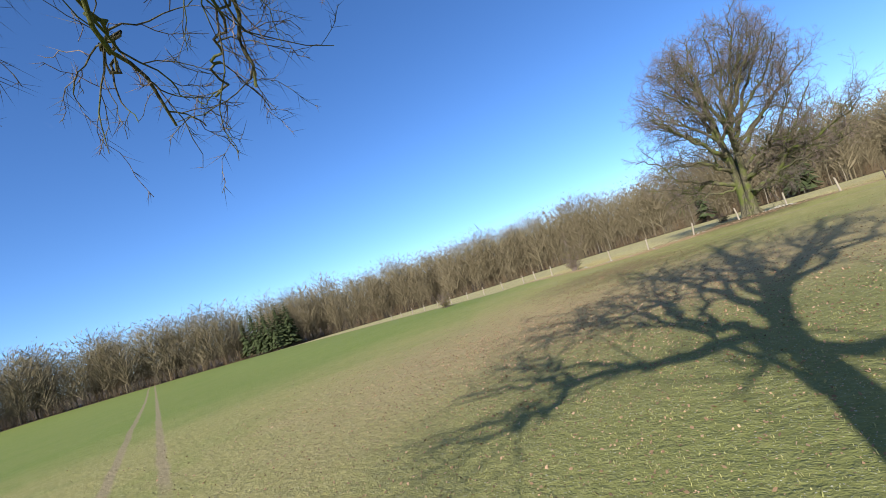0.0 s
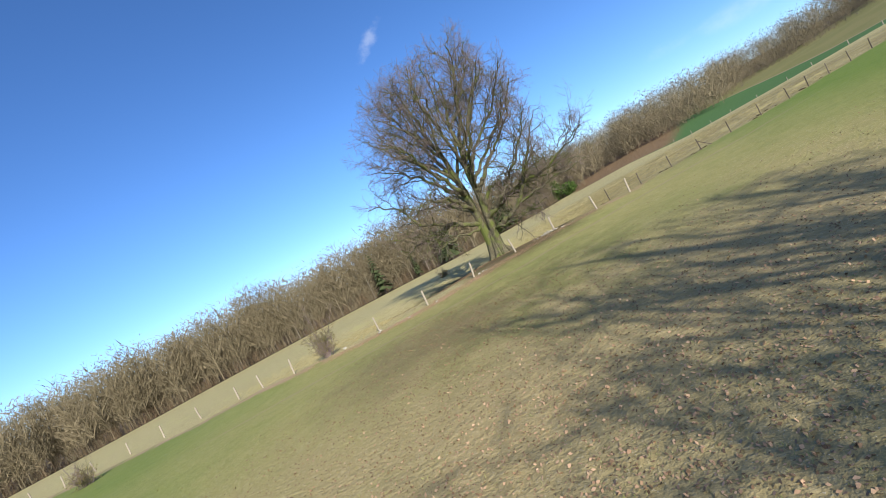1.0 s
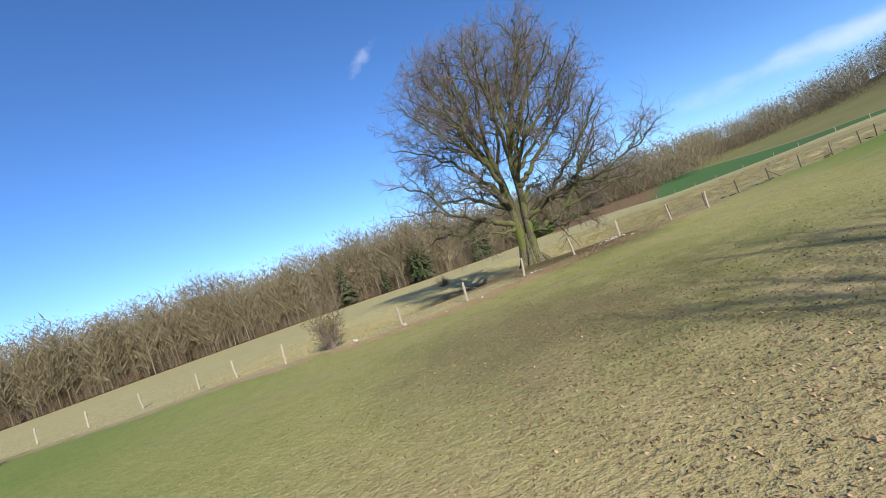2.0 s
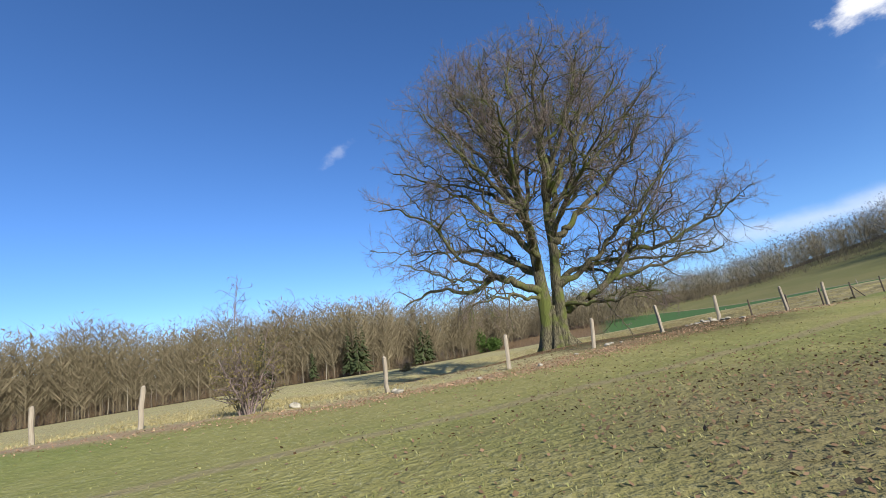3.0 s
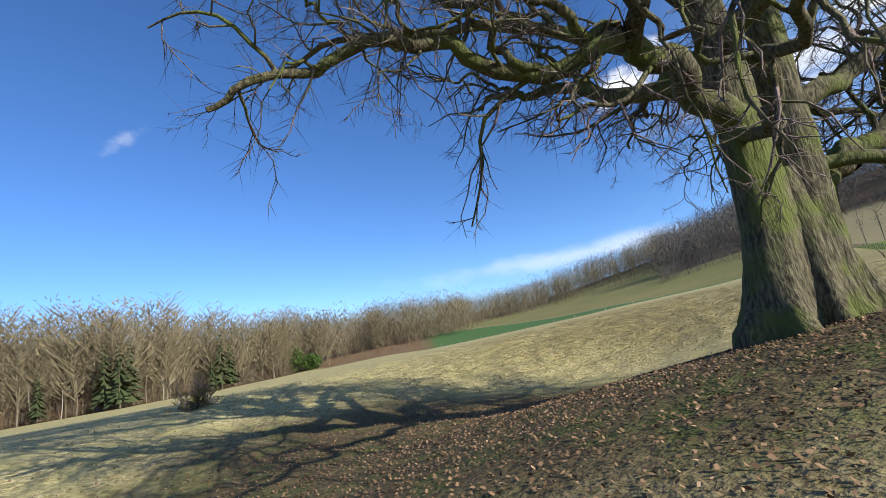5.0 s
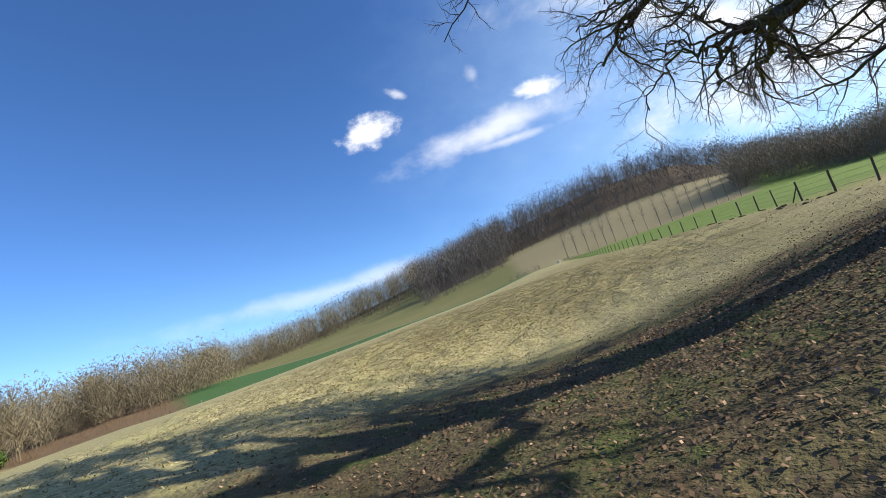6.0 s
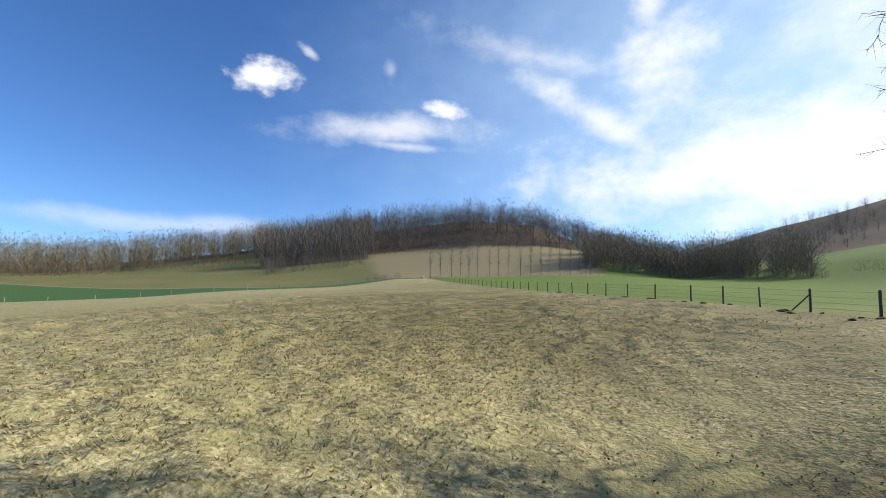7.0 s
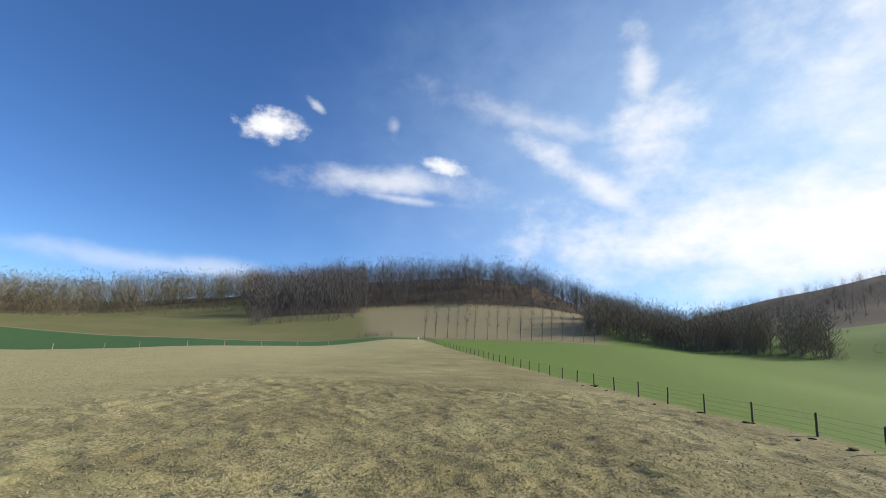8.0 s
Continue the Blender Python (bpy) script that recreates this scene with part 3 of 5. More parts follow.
class TreeMaker:
    """One bare tree: trunk, limbs with their branches, and the fine twigs of the crown."""

    def __init__(self, name, place, label, seed, lean=0.0, stout=1.0):
        self.stout = stout
        self.ob = empty(name, Matrix.Translation((*place, ground_z(*place))) @ Matrix.Rotation(radians(lean), 4, Vector((0.34, 0.94, 0))), label, "tree")
        self.rng, self.trunk, self.fine, self.lines = np.random.default_rng(seed), Tubes(), Tubes(), []

    def stem(self, pts, r0, r1, flare, phase=0.6, toes=5):
        line = smooth_line(pts, 7)
        rad = r0 + (r1 - r0) * np.linspace(0, 1, len(line)) ** 0.9
        ang = np.arange(28) * 2 * math.pi / 28
        h = np.clip(line[:, 2], 0, 9)
        ribs = (1 + flare * np.exp(-h / 0.45)[:, None] * (0.5 + 0.5 * np.cos(toes * ang + phase))[None, :]
                + 0.07 * np.cos(3 * ang + phase + h[:, None] * 0.25) + 0.035 * np.cos(7 * ang + 2 * phase - h[:, None] * 0.4))
        ribs = ribs + self.rng.normal(0, 0.02, ribs.shape)
        self.trunk.add(line, rad[:, None] * ribs, 28)
        self.lines.append(line)
        return line, rad

    def crown(self, line, rad, start, spec=SPEC_B):
        cut_at = int(len(line) * start)
        tube = Tubes()
        sprout(self.rng, line[cut_at:], rad[cut_at:], 0, tube, self.fine, spec)
        part("limb", tube.mesh("limb"), MAT_BARK, self.ob)

    def limb(self, pts, r0, spec=SPEC_B, tip=0.036, forks=-1):
        r0 = r0 * (self.stout if forks != 0 else 1.0)
        forks = forks if forks >= 0 else {SPEC_B: 3, SPEC_LOW: 2, SPEC_A: 3, SPEC_AL: 2}[spec]
        pts = [np.array(q, float) for q in pts]
        root = min((p for ln in self.lines for p in ln), key=lambda p: np.linalg.norm(p - pts[0]))
        if np.linalg.norm(root - pts[0]) < 1.2:
            pts[0] = root
        line = smooth_line(pts, 6)
        wob = self.rng.normal(0, 0.1, (len(line), 3))
        wob[1:-1] = (wob[:-2] + wob[1:-1] * 2 + wob[2:]) * 0.4
        wob[0] = 0
        line = line + wob
        rad = r0 + (tip - r0) * np.linspace(0, 1, len(line)) ** 0.8
        rad = rad * (1 + self.rng.normal(0, 0.04, len(rad)))
        rad[0] *= 1.2
        tube = Tubes()
        tube.add(np.concatenate([[line[0] - (line[1] - line[0]) * 0.2], line]), np.concatenate([[0.01], rad]), 10)
        self.lines.append(line)
        sprout(self.rng, line, rad, 0, tube, self.fine, spec)
        part("limb", tube.mesh("limb"), MAT_BARK, self.ob)
        length = np.linalg.norm(np.diff(line, axis=0), axis=1).sum()
        for k in range(forks):
            u = 0.3 + 0.55 * (k + self.rng.uniform(0.1, 0.9)) / forks
            i = int(u * (len(line) - 2))
            way = line[i + 1] - line[i - 1]
            way = way / np.linalg.norm(way)
            out = np.cross(way, self.rng.normal(0, 1, 3))
            out = out / np.linalg.norm(out)
            out[2] = abs(out[2]) + 0.1
            bend = self.rng.uniform(0.5, 0.85)
            pts2 = shoot(self.rng, line[i], way * math.cos(bend) + out * math.sin(bend), length * (1 - u) * self.rng.uniform(0.75, 1.05) + 0.8, 6, 0.17, 0.05 if spec in (SPEC_B, SPEC_A) else -0.02)
            self.limb(list(pts2), rad[i] * (0.6 if spec in (SPEC_B, SPEC_LOW) else 0.72), spec, 0.022, 0)

    def done(self):
        part("trunk", self.trunk.mesh("trunk"), MAT_BARK, self.ob)
        part("crown", self.fine.mesh_with_tips("crown", self.rng), MAT_TWIG, self.ob, "haze of fine bare brown twigs")
        return self.ob


def tree_b():
    t = TreeMaker("beech_tree", TREE_B, "large bare double-stemmed tree with mossy bark and spreading limbs", 7, 4.0, 1.22)
    left = t.stem([(-0.42, 0.2, -0.4), (-0.4, 0.2, 0.6), (-0.3, 0.16, 1.8), (-0.36, 0.18, 3.2), (-0.5, 0.2, 5.2), (-0.68, 0.3, 7.4), (-1.05, 0.5, 9.6), (-1.4, 1.1, 11.8), (-2.1, 1.2, 13.8), (-2.3, 1.9, 15.8), (-2.9, 2.2, 17.4)], 0.60, 0.05, 0.7)
    right = t.stem([(0.42, -0.2, -0.4), (0.42, -0.2, 0.6), (0.4, -0.2, 1.8), (0.46, -0.22, 3.0), (0.44, -0.24, 4.6), (0.5, -0.26, 6.6), (0.38, -0.3, 9.2), (0.7, -0.6, 11.6), (0.55, -0.2, 13.9), (1.1, 0.1, 16.2), (1.3, -0.2, 18.2)], 0.56, 0.05, 0.75, 2.0)
    t.stem([(0.05, -0.35, -0.4), (0.05, -0.3, 0.5), (0.05, -0.25, 1.6), (0.04, -0.1, 2.9)], 0.46, 0.2, 0.8, 1.2)
    t.stem([(1.35, -0.5, -0.5), (1.3, -0.45, 0.2), (1.1, -0.35, 0.6), (0.8, -0.3, 1.0)], 0.36, 0.12, 0.7, 0.3, 4)
    t.stem([(0.75, -0.75, -0.4), (0.7, -0.6, 0.5), (0.6, -0.4, 1.3), (0.5, -0.3, 2.2)], 0.36, 0.15, 0.8, 2.6, 4)
    for line, rad in (left, right):
        t.crown(line, rad, 0.42)
    t.limb([(-0.5, 0.2, 4.1), (-1.7, 0.1, 4.3), (-2.5, 0.1, 4.8), (-3.4, 0.2, 4.9), (-5.0, 0.5, 4.35), (-6.9, 1.0, 4.5), (-8.4, 1.5, 4.0), (-9.5, 1.9, 3.5)], 0.25, SPEC_LOW)
    t.limb([(-2.6, 0.1, 4.8), (-4.6, -0.7, 5.5), (-6.0, -1.0, 6.4), (-7.3, -0.9, 8.2), (-9.0, -0.6, 9.4), (-10.4, -0.2, 9.8)], 0.14)
    t.limb([(-0.7, 0.2, 6.6), (-2.1, 0.8, 8.2), (-3.3, 1.3, 9.5), (-4.9, 2.0, 11.2), (-7.0, 2.8, 12.5), (-9.4, 3.6, 13.6)], 0.21)
    t.limb([(0.5, -0.3, 6.8), (1.4, -0.4, 7.8), (2.4, -0.7, 8.8), (3.6, -1.0, 9.9), (4.9, -1.4, 11.2), (6.2, -2.0, 13.0), (7.2, -2.4, 15.0)], 0.23)
    t.limb([(0.6, -0.25, 4.2), (1.6, -1.0, 4.8), (2.6, -1.6, 5.6), (3.7, -2.2, 6.9), (5.0, -3.0, 8.2), (6.4, -3.8, 10.2), (7.2, -4.2, 11.6)], 0.19)
    t.limb([(0.6, -0.25, 2.5), (1.5, -0.4, 2.9), (2.5, -0.6, 3.5), (3.8, -1.0, 4.4), (4.9, -1.4, 5.8), (5.7, -1.7, 7.4), (6.8, -2.0, 9.2), (8.0, -2.4, 11.4)], 0.28)
    t.limb([(4.9, -1.4, 5.8), (6.8, -1.9, 6.1), (8.6, -2.5, 6.9), (10.0, -3.0, 7.6), (11.2, -3.4, 8.6)], 0.13)
    t.limb([(3.8, -1.0, 4.4), (5.6, -2.2, 4.6), (7.6, -3.0, 5.2), (9.6, -3.8, 5.4)], 0.11, SPEC_LOW)
    t.limb([(-0.5, 0.2, 3.6), (-1.6, -0.9, 3.5), (-3.0, -1.7, 3.7), (-4.6, -2.6, 3.4), (-6.2, -3.3, 2.7)], 0.12, SPEC_LOW)
    t.limb([(0.6, -0.3, 2.9), (1.7, -1.3, 3.0), (2.8, -2.2, 2.9), (4.0, -3.0, 3.3), (5.5, -3.8, 3.3)], 0.13, SPEC_LOW)
    t.limb([(-0.4, 0.4, 4.6), (-0.9, 2.2, 5.8), (-1.2, 4.4, 6.9), (-1.5, 6.0, 7.6), (-1.3, 7.4, 7.8)], 0.22, SPEC_LOW)
    t.limb([(0.5, 0.0, 5.2), (1.2, 1.4, 6.4), (2.0, 2.8, 7.0), (2.8, 4.2, 7.0), (3.4, 5.4, 6.4)], 0.2, SPEC_LOW)
    t.limb([(0.6, 0.0, 4.4), (2.2, 0.6, 5.2), (4.4, 1.0, 5.7), (6.6, 0.8, 5.7), (8.4, 0.2, 5.6), (10.6, -1.2, 6.0)], 0.18, SPEC_LOW)
    t.limb([(0.5, 0.1, 3.8), (1.6, 0.9, 4.7), (3.2, 1.4, 5.2), (4.8, 1.6, 5.0), (6.4, 1.5, 4.6)], 0.17, SPEC_LOW)
    t.limb([(-0.3, -0.2, 5.2), (-1.2, -2.0, 6.4), (-2.2, -4.2, 7.2), (-3.2, -6.2, 7.6), (-4.0, -7.6, 7.4)], 0.19, SPEC_LOW)
    t.limb([(0.5, -0.1, 7.6), (2.2, 1.2, 9.8), (4.2, 2.2, 11.8), (6.0, 3.0, 13.4), (7.4, 3.4, 14.6)], 0.17)
    t.limb([(-0.9, 0.5, 9.2), (-2.6, 2.4, 11.2), (-4.6, 4.4, 12.8), (-6.2, 6.0, 13.8)], 0.15)
    t.limb([(4.4, 1.0, 5.7), (5.2, 1.9, 6.1), (6.0, 2.5, 5.9), (6.6, 2.8, 5.4)], 0.1, SPEC_LOW)
    t.limb([(-0.6, 0.3, 5.0), (-2.2, 1.8, 6.4), (-4.2, 3.6, 7.4), (-6.4, 5.6, 7.8), (-8.2, 7.2, 7.4)], 0.18)
    t.limb([(-0.6, 0.0, 7.0), (-1.5, -2.0, 8.8), (-2.6, -4.0, 10.2), (-3.4, -5.8, 11.8), (-4.2, -7.4, 13.0)], 0.2)
    t.limb([(0.5, -0.4, 7.4), (1.0, -2.4, 9.2), (1.6, -4.6, 10.8), (2.2, -6.8, 12.6)], 0.18)
    t.limb([(-0.8, 0.4, 8.4), (-1.8, 0.9, 11.0), (-3.4, 1.4, 13.8), (-5.2, 1.8, 16.0), (-6.8, 2.2, 17.6)], 0.2)
    t.limb([(0.5, -0.3, 8.2), (1.6, 0.3, 11.2), (3.0, 0.8, 14.4), (4.4, 1.2, 17.0), (5.4, 1.6, 19.0)], 0.2)
    t.limb([(-0.2, 0.5, 9.0), (0.2, 2.3, 12.0), (0.4, 4.4, 14.6), (0.4, 6.2, 16.8)], 0.17)
    t.limb([(0.4, -0.4, 9.6), (-0.2, -2.0, 12.6), (-0.8, -3.8, 15.6), (-1.0, -4.8, 18.0)], 0.16)
    t.limb([(0.5, -0.3, 10.4), (2.0, -1.4, 12.8), (3.8, -2.4, 15.4), (5.2, -3.0, 17.4)], 0.15)
    t.limb([(-1.0, 0.5, 9.8), (-1.4, -0.3, 12.6), (-1.0, -0.9, 15.4), (-1.4, -0.8, 18.2), (-1.0, -1.0, 20.6)], 0.17)
    t.limb([(0.5, -0.4, 10.0), (1.5, 0.6, 12.8), (1.9, 1.7, 15.6), (2.6, 2.1, 18.2), (2.7, 2.8, 20.3)], 0.17)
    t.limb([(0.6, -0.5, 11.2), (1.7, -0.7, 13.8), (2.4, -1.3, 16.4), (3.2, -1.2, 18.6), (3.4, -1.6, 20.4)], 0.15)
    t.limb([(-1.3, 1.0, 11.4), (-2.0, 2.2, 13.8), (-2.9, 2.6, 16.4), (-3.3, 3.2, 18.4), (-4.0, 3.2, 19.8)], 0.15)
    t.limb([(-0.9, 0.4, 8.8), (-2.4, 0.2, 10.6), (-4.4, -0.6, 12.4), (-6.2, -1.0, 14.2), (-7.4, -1.2, 15.6)], 0.16)
    t.limb([(0.45, -0.3, 9.0), (2.2, -1.0, 10.8), (4.0, -1.8, 12.6), (5.8, -2.4, 14.6), (6.8, -2.8, 16.4)], 0.16)
    t.limb([(-2.0, 1.2, 13.6), (-3.6, 0.8, 15.4), (-4.8, 1.0, 17.4), (-5.4, 0.8, 19.0)], 0.11)
    t.limb([(0.6, -0.2, 13.6), (2.4, -0.2, 15.6), (3.8, 0.2, 17.6), (4.6, 0.2, 19.4)], 0.11)
    t.limb([(-1.9, 1.2, 13.4), (-2.2, 0.6, 15.8), (-3.0, 0.3, 18.2), (-3.2, 0.3, 20.6)], 0.12)
    t.limb([(0.6, -0.2, 13.6), (0.2, 0.4, 16.0), (0.5, 0.9, 18.6), (0.2, 1.1, 21.3)], 0.12)
    t.limb([(-1.3, 0.8, 11.2), (-2.6, 0.0, 13.6), (-4.2, -0.8, 15.8), (-5.6, -1.2, 17.2)], 0.14)
    return t.done()


def tree_a():
    t = TreeMaker("overhanging_tree", TREE_A, "large bare spreading tree that overhangs the pasture", 21)
    line, rad = t.stem([(0, 0, -0.4), (0.02, 0, 0.8), (0.0, 0.05, 2.4), (-0.1, 0.1, 4.2), (-0.1, 0.1, 6.2), (0.0, 0.1, 8.6), (0.6, 0.5, 11.5), (0.9, 0.7, 14.0), (0.8, 0.5, 17.0), (0.8, 0.3, 20.0), (0.7, 0.2, 22.5)], 0.56, 0.05, 0.9)
    t.crown(line, rad, 0.45, SPEC_A)
    t.limb([(-0.1, 0.1, 7.9), (-0.8, -0.5, 8.5), (-1.5, -2.0, 8.8), (-2.1, -3.3, 9.1), (-3.1, -4.7, 9.4), (-3.7, -4.7, 9.5), (-4.8, -4.8, 9.4), (-6.7, -5.0, 9.0)], 0.3, SPEC_A)
    t.limb([(-3.0, -4.5, 9.35), (-3.0, -5.5, 9.0), (-3.2, -6.8, 9.0), (-3.6, -8.0, 9.2)], 0.16, SPEC_A)
    t.limb([(-0.1, 0.1, 8.2), (-1.1, 0.0, 8.9), (-1.7, -0.2, 9.5), (-2.8, 0.1, 10.8), (-4.7, 2.7, 13.4), (-5.6, 4.2, 15.0)], 0.27, SPEC_A)
    t.limb([(-2.6, 0.1, 10.6), (-3.2, 0.9, 11.2), (-4.5, -0.1, 11.0), (-5.5, -1.0, 10.8), (-6.8, -1.1, 10.8)], 0.17, SPEC_A)
    t.limb([(-0.1, 0.1, 6.0), (-2.4, 1.0, 8.0), (-5.0, 2.3, 9.4), (-7.2, 3.6, 9.0), (-8.4, 4.5, 7.9), (-8.9, 4.9, 6.8)], 0.1, SPEC_AL, 0.02, 4)
    t.limb([(-2.4, 1.0, 8.0), (-5.0, 1.5, 9.3), (-7.4, 2.4, 9.1), (-8.9, 3.2, 7.9), (-10.0, 4.0, 6.7)], 0.09, SPEC_AL, 0.02, 3)
    t.limb([(-2.4, 1.0, 8.0), (-5.0, 2.6, 9.3), (-7.0, 4.4, 9.8), (-8.1, 5.8, 9.4), (-8.5, 6.4, 8.8)], 0.1, SPEC_AL, 0.02, 3)
    t.limb([(0.1, 0.2, 9.0), (0.7, 0.8, 10.4), (1.0, 1.5, 12.4), (-0.4, 2.3, 14.0), (-1.4, 3.4, 15.6)], 0.24, SPEC_A)
    t.limb([(0.5, 0.4, 10.6), (2.0, 1.0, 12.0), (3.8, 1.6, 13.5), (5.6, 2.6, 15.2), (6.8, 3.4, 16.6)], 0.24, SPEC_A)
    t.limb([(-2.0, 0.0, 9.8), (-3.6, 1.3, 11.0), (-5.2, 2.1, 12.0), (-6.5, 2.7, 12.8)], 0.16, SPEC_A)
    t.limb([(0.3, 0.2, 9.8), (1.6, 3, 12.4), (2.8, 5.4, 15), (3.6, 6.8, 17.0)], 0.2, SPEC_A)
    t.limb([(0.1, 0.2, 8.8), (-1.4, 2.4, 10.6), (-2.8, 5, 12.4), (-3.8, 6.6, 13.8)], 0.2, SPEC_A)
    t.limb([(0.1, 0, 7.2), (2.4, -0.6, 8.4), (5.0, -1.0, 9.4), (7.8, -1.4, 10.0), (10.0, -1.6, 10.4)], 0.23, SPEC_A)
    t.limb([(0, -0.1, 7.6), (0.8, -2.6, 9.0), (1.6, -5.2, 10.2), (2.2, -8.0, 10.8)], 0.22, SPEC_A)
    t.limb([(0.1, 0.2, 9.4), (-1.8, 1.6, 11.4), (-3.8, 2.6, 13.4), (-5.8, 3.0, 15.2), (-7.2, 3.4, 16.6)], 0.22, SPEC_A)
    t.limb([(0.2, 0.2, 9.8), (-0.6, 2.2, 12.2), (-1.2, 4.0, 14.6), (-1.8, 5.4, 16.8)], 0.2, SPEC_A)
    t.limb([(0.5, 0.4, 10.8), (2.2, 2.0, 13.0), (4.0, 3.2, 15.4), (5.4, 4.2, 17.4)], 0.2, SPEC_A)
    t.limb([(0.7, 0.5, 12.0), (2.8, 0.2, 14.2), (5.0, 0.2, 16.4), (6.8, 0.2, 18.2)], 0.18, SPEC_A)
    t.limb([(0.6, 0.5, 11.8), (-1.6, -0.2, 14.6), (-3.6, -0.4, 17.2), (-5.0, -0.6, 19.0)], 0.17, SPEC_A)
    t.limb([(0.8, 0.6, 13.0), (1.0, 1.8, 15.8), (1.4, 3.0, 18.6), (1.6, 3.8, 20.6)], 0.16, SPEC_A)
    t.limb([(0.8, 0.6, 13.0), (1.4, -2.0, 15.4), (2.4, -4.0, 17.6)], 0.15, SPEC_A)
    return t.done()


tree_b()
tree_a()


# ---- woods ----
def bare_proto(rng, height, blades, wide=0.2, low=0.2, coarse=1.0):
    """Triangles of a bare tree: a stem, limbs and a crown of fine spikes."""
    v, f = [], []

    def spike(p, q, w):
        k = len(v)
        side = np.cross(q - p, rng.normal(0, 1, 3))
        side /= np.linalg.norm(side) + 1e-9
        v.extend([p - side * w, p + side * w, q])
        f.append((k, k + 1, k + 2))

    top = np.array([rng.normal(0, 0.5), rng.normal(0, 0.5), height * 0.86])
    for w in range(3):
        spike(np.array([0, 0, -1.0]), top, 0.15 * height / 25)
    mid_z, half = (1 + low) / 2, (1 - low) / 2
    for k in range(blades):
        az, up = rng.uniform(0, 6.28), rng.uniform(-1, 1)
        deep = rng.uniform(0.3, 1.0) ** 0.45
        ring = math.sqrt(1 - up * up) ** 0.6 * deep * height * wide * (1 + 0.22 * math.sin(3 * az + height))
        q = np.array([math.cos(az) * ring, math.sin(az) * ring, height * (mid_z + half * up * deep * (1 + 0.08 * math.sin(2 * az)))])
        if k % 5 == 0:
            p = np.array([0, 0, max(height * low * 0.7, q[2] - ring * rng.uniform(0.8, 1.5))])
            spike(p, q, rng.uniform(0.07, 0.14) * height / 25)
        else:
            away = np.array([math.cos(az), math.sin(az), 1.1]) * 0.7 + rng.normal(0, 0.35, 3)
            spike(q - away * rng.uniform(0.025, 0.055) * height, q, rng.uniform(0.07, 0.17) * coarse * height / 25)
    return np.array(v), np.array(f)


def conifer_proto(rng, height, tiers):
    """A fir: whorls of drooping, ragged boughs."""
    v, f = [], []
    for t in range(tiers):
        z = height * (0.12 + 0.88 * t / tiers)
        r = height * 0.16 * (1 - t / tiers) ** 0.9 + 0.3
        for k in range(11):
            az = rng.uniform(0, 6.28)
            rr = r * rng.uniform(0.55, 1.15)
            q = np.array([math.cos(az) * rr, math.sin(az) * rr, z - 0.35 * rr + rng.normal(0, 0.2)])
            p = np.array([0, 0, z + 0.3 * r])
            side = np.array([-math.sin(az), math.cos(az), 0]) * rr * 0.26
            b = len(v)
            v.extend([p, q - side, q * np.array([1.12, 1.12, 1]), q + side])
            f.extend([(b, b + 1, b + 2), (b, b + 2, b + 3)])
    b = len(v)
    v.extend([np.array([-0.25, 0, -1]), np.array([0.25, 0, -1]), np.array([0, 0, height * 1.04])])
    f.append((b, b + 1, b + 2))
    return np.array(v), np.array(f)


def stand(name, protos, places, material, label, category, rng):
    vs, fs, n = [], [], 0
    for x, y, s in places:
        pv, pf = protos[rng.integers(len(protos))]
        a = rng.uniform(0, 6.28)
        c, d = math.cos(a), math.sin(a)
        q = np.stack([pv[:, 0] * c - pv[:, 1] * d, pv[:, 0] * d + pv[:, 1] * c, pv[:, 2]], 1) * s
        vs.append(q + np.array([x, y, sheet_z(x, y)]))
        fs.append(pf + n)
        n += len(pv)
    ob = new(name, mesh_from(name, np.concatenate(vs), np.concatenate(fs), False))
    ob.data.materials.append(material)
    return tagged(ob, label, category, kind="stuff")


wrng = np.random.default_rng(5)
SMALL = [bare_proto(wrng, wrng.uniform(15, 19), 80, wrng.uniform(0.32, 0.42), 0.05) for _ in range(8)]
BARE = [bare_proto(wrng, wrng.uniform(22, 28), 330, wrng.uniform(0.22, 0.30), wrng.uniform(0.1, 0.22)) for _ in range(10)]
SCRUB = [bare_proto(wrng, wrng.uniform(5, 8), 80, 0.45, 0.02) for _ in range(5)]
FARWOOD = [bare_proto(wrng, wrng.uniform(22, 28), 130, wrng.uniform(0.28, 0.36), wrng.uniform(0.02, 0.1), 1.5) for _ in range(8)]
FIR = [conifer_proto(wrng, wrng.uniform(18, 24), 16) for _ in range(5)]


def polar(az, d):
    a = radians(az)
    return (5 if az < 20 else 0) + d * math.sin(a), 35 + d * math.cos(a)


def wood_belt(az0, az1, d0, d1, count, scale=1.0, power=1.4):
    out = []
    for _ in range(count):
        d = d0 + (d1 - d0) * wrng.uniform(0, 1) ** power
        x, y = polar(wrng.uniform(az0, az1), d)
        out.append((x, y, scale * wrng.uniform(0.7, 1.15)))
    return out


def edge_belt(az0, az1, d0, d1, count, scale=1.0, power=1.0):
    """Trees from d0 to d1 behind the wood's edge."""
    out = []
    for _ in range(count):
        a = wrng.uniform(az0, az1)
        d = np.interp(a, EDGE_AZ, EDGE_R) + d0 + (d1 - d0) * wrng.uniform(0, 1) ** power
        out.append((*polar(a, d), scale * wrng.uniform(0.72, 1.12)))
    return out


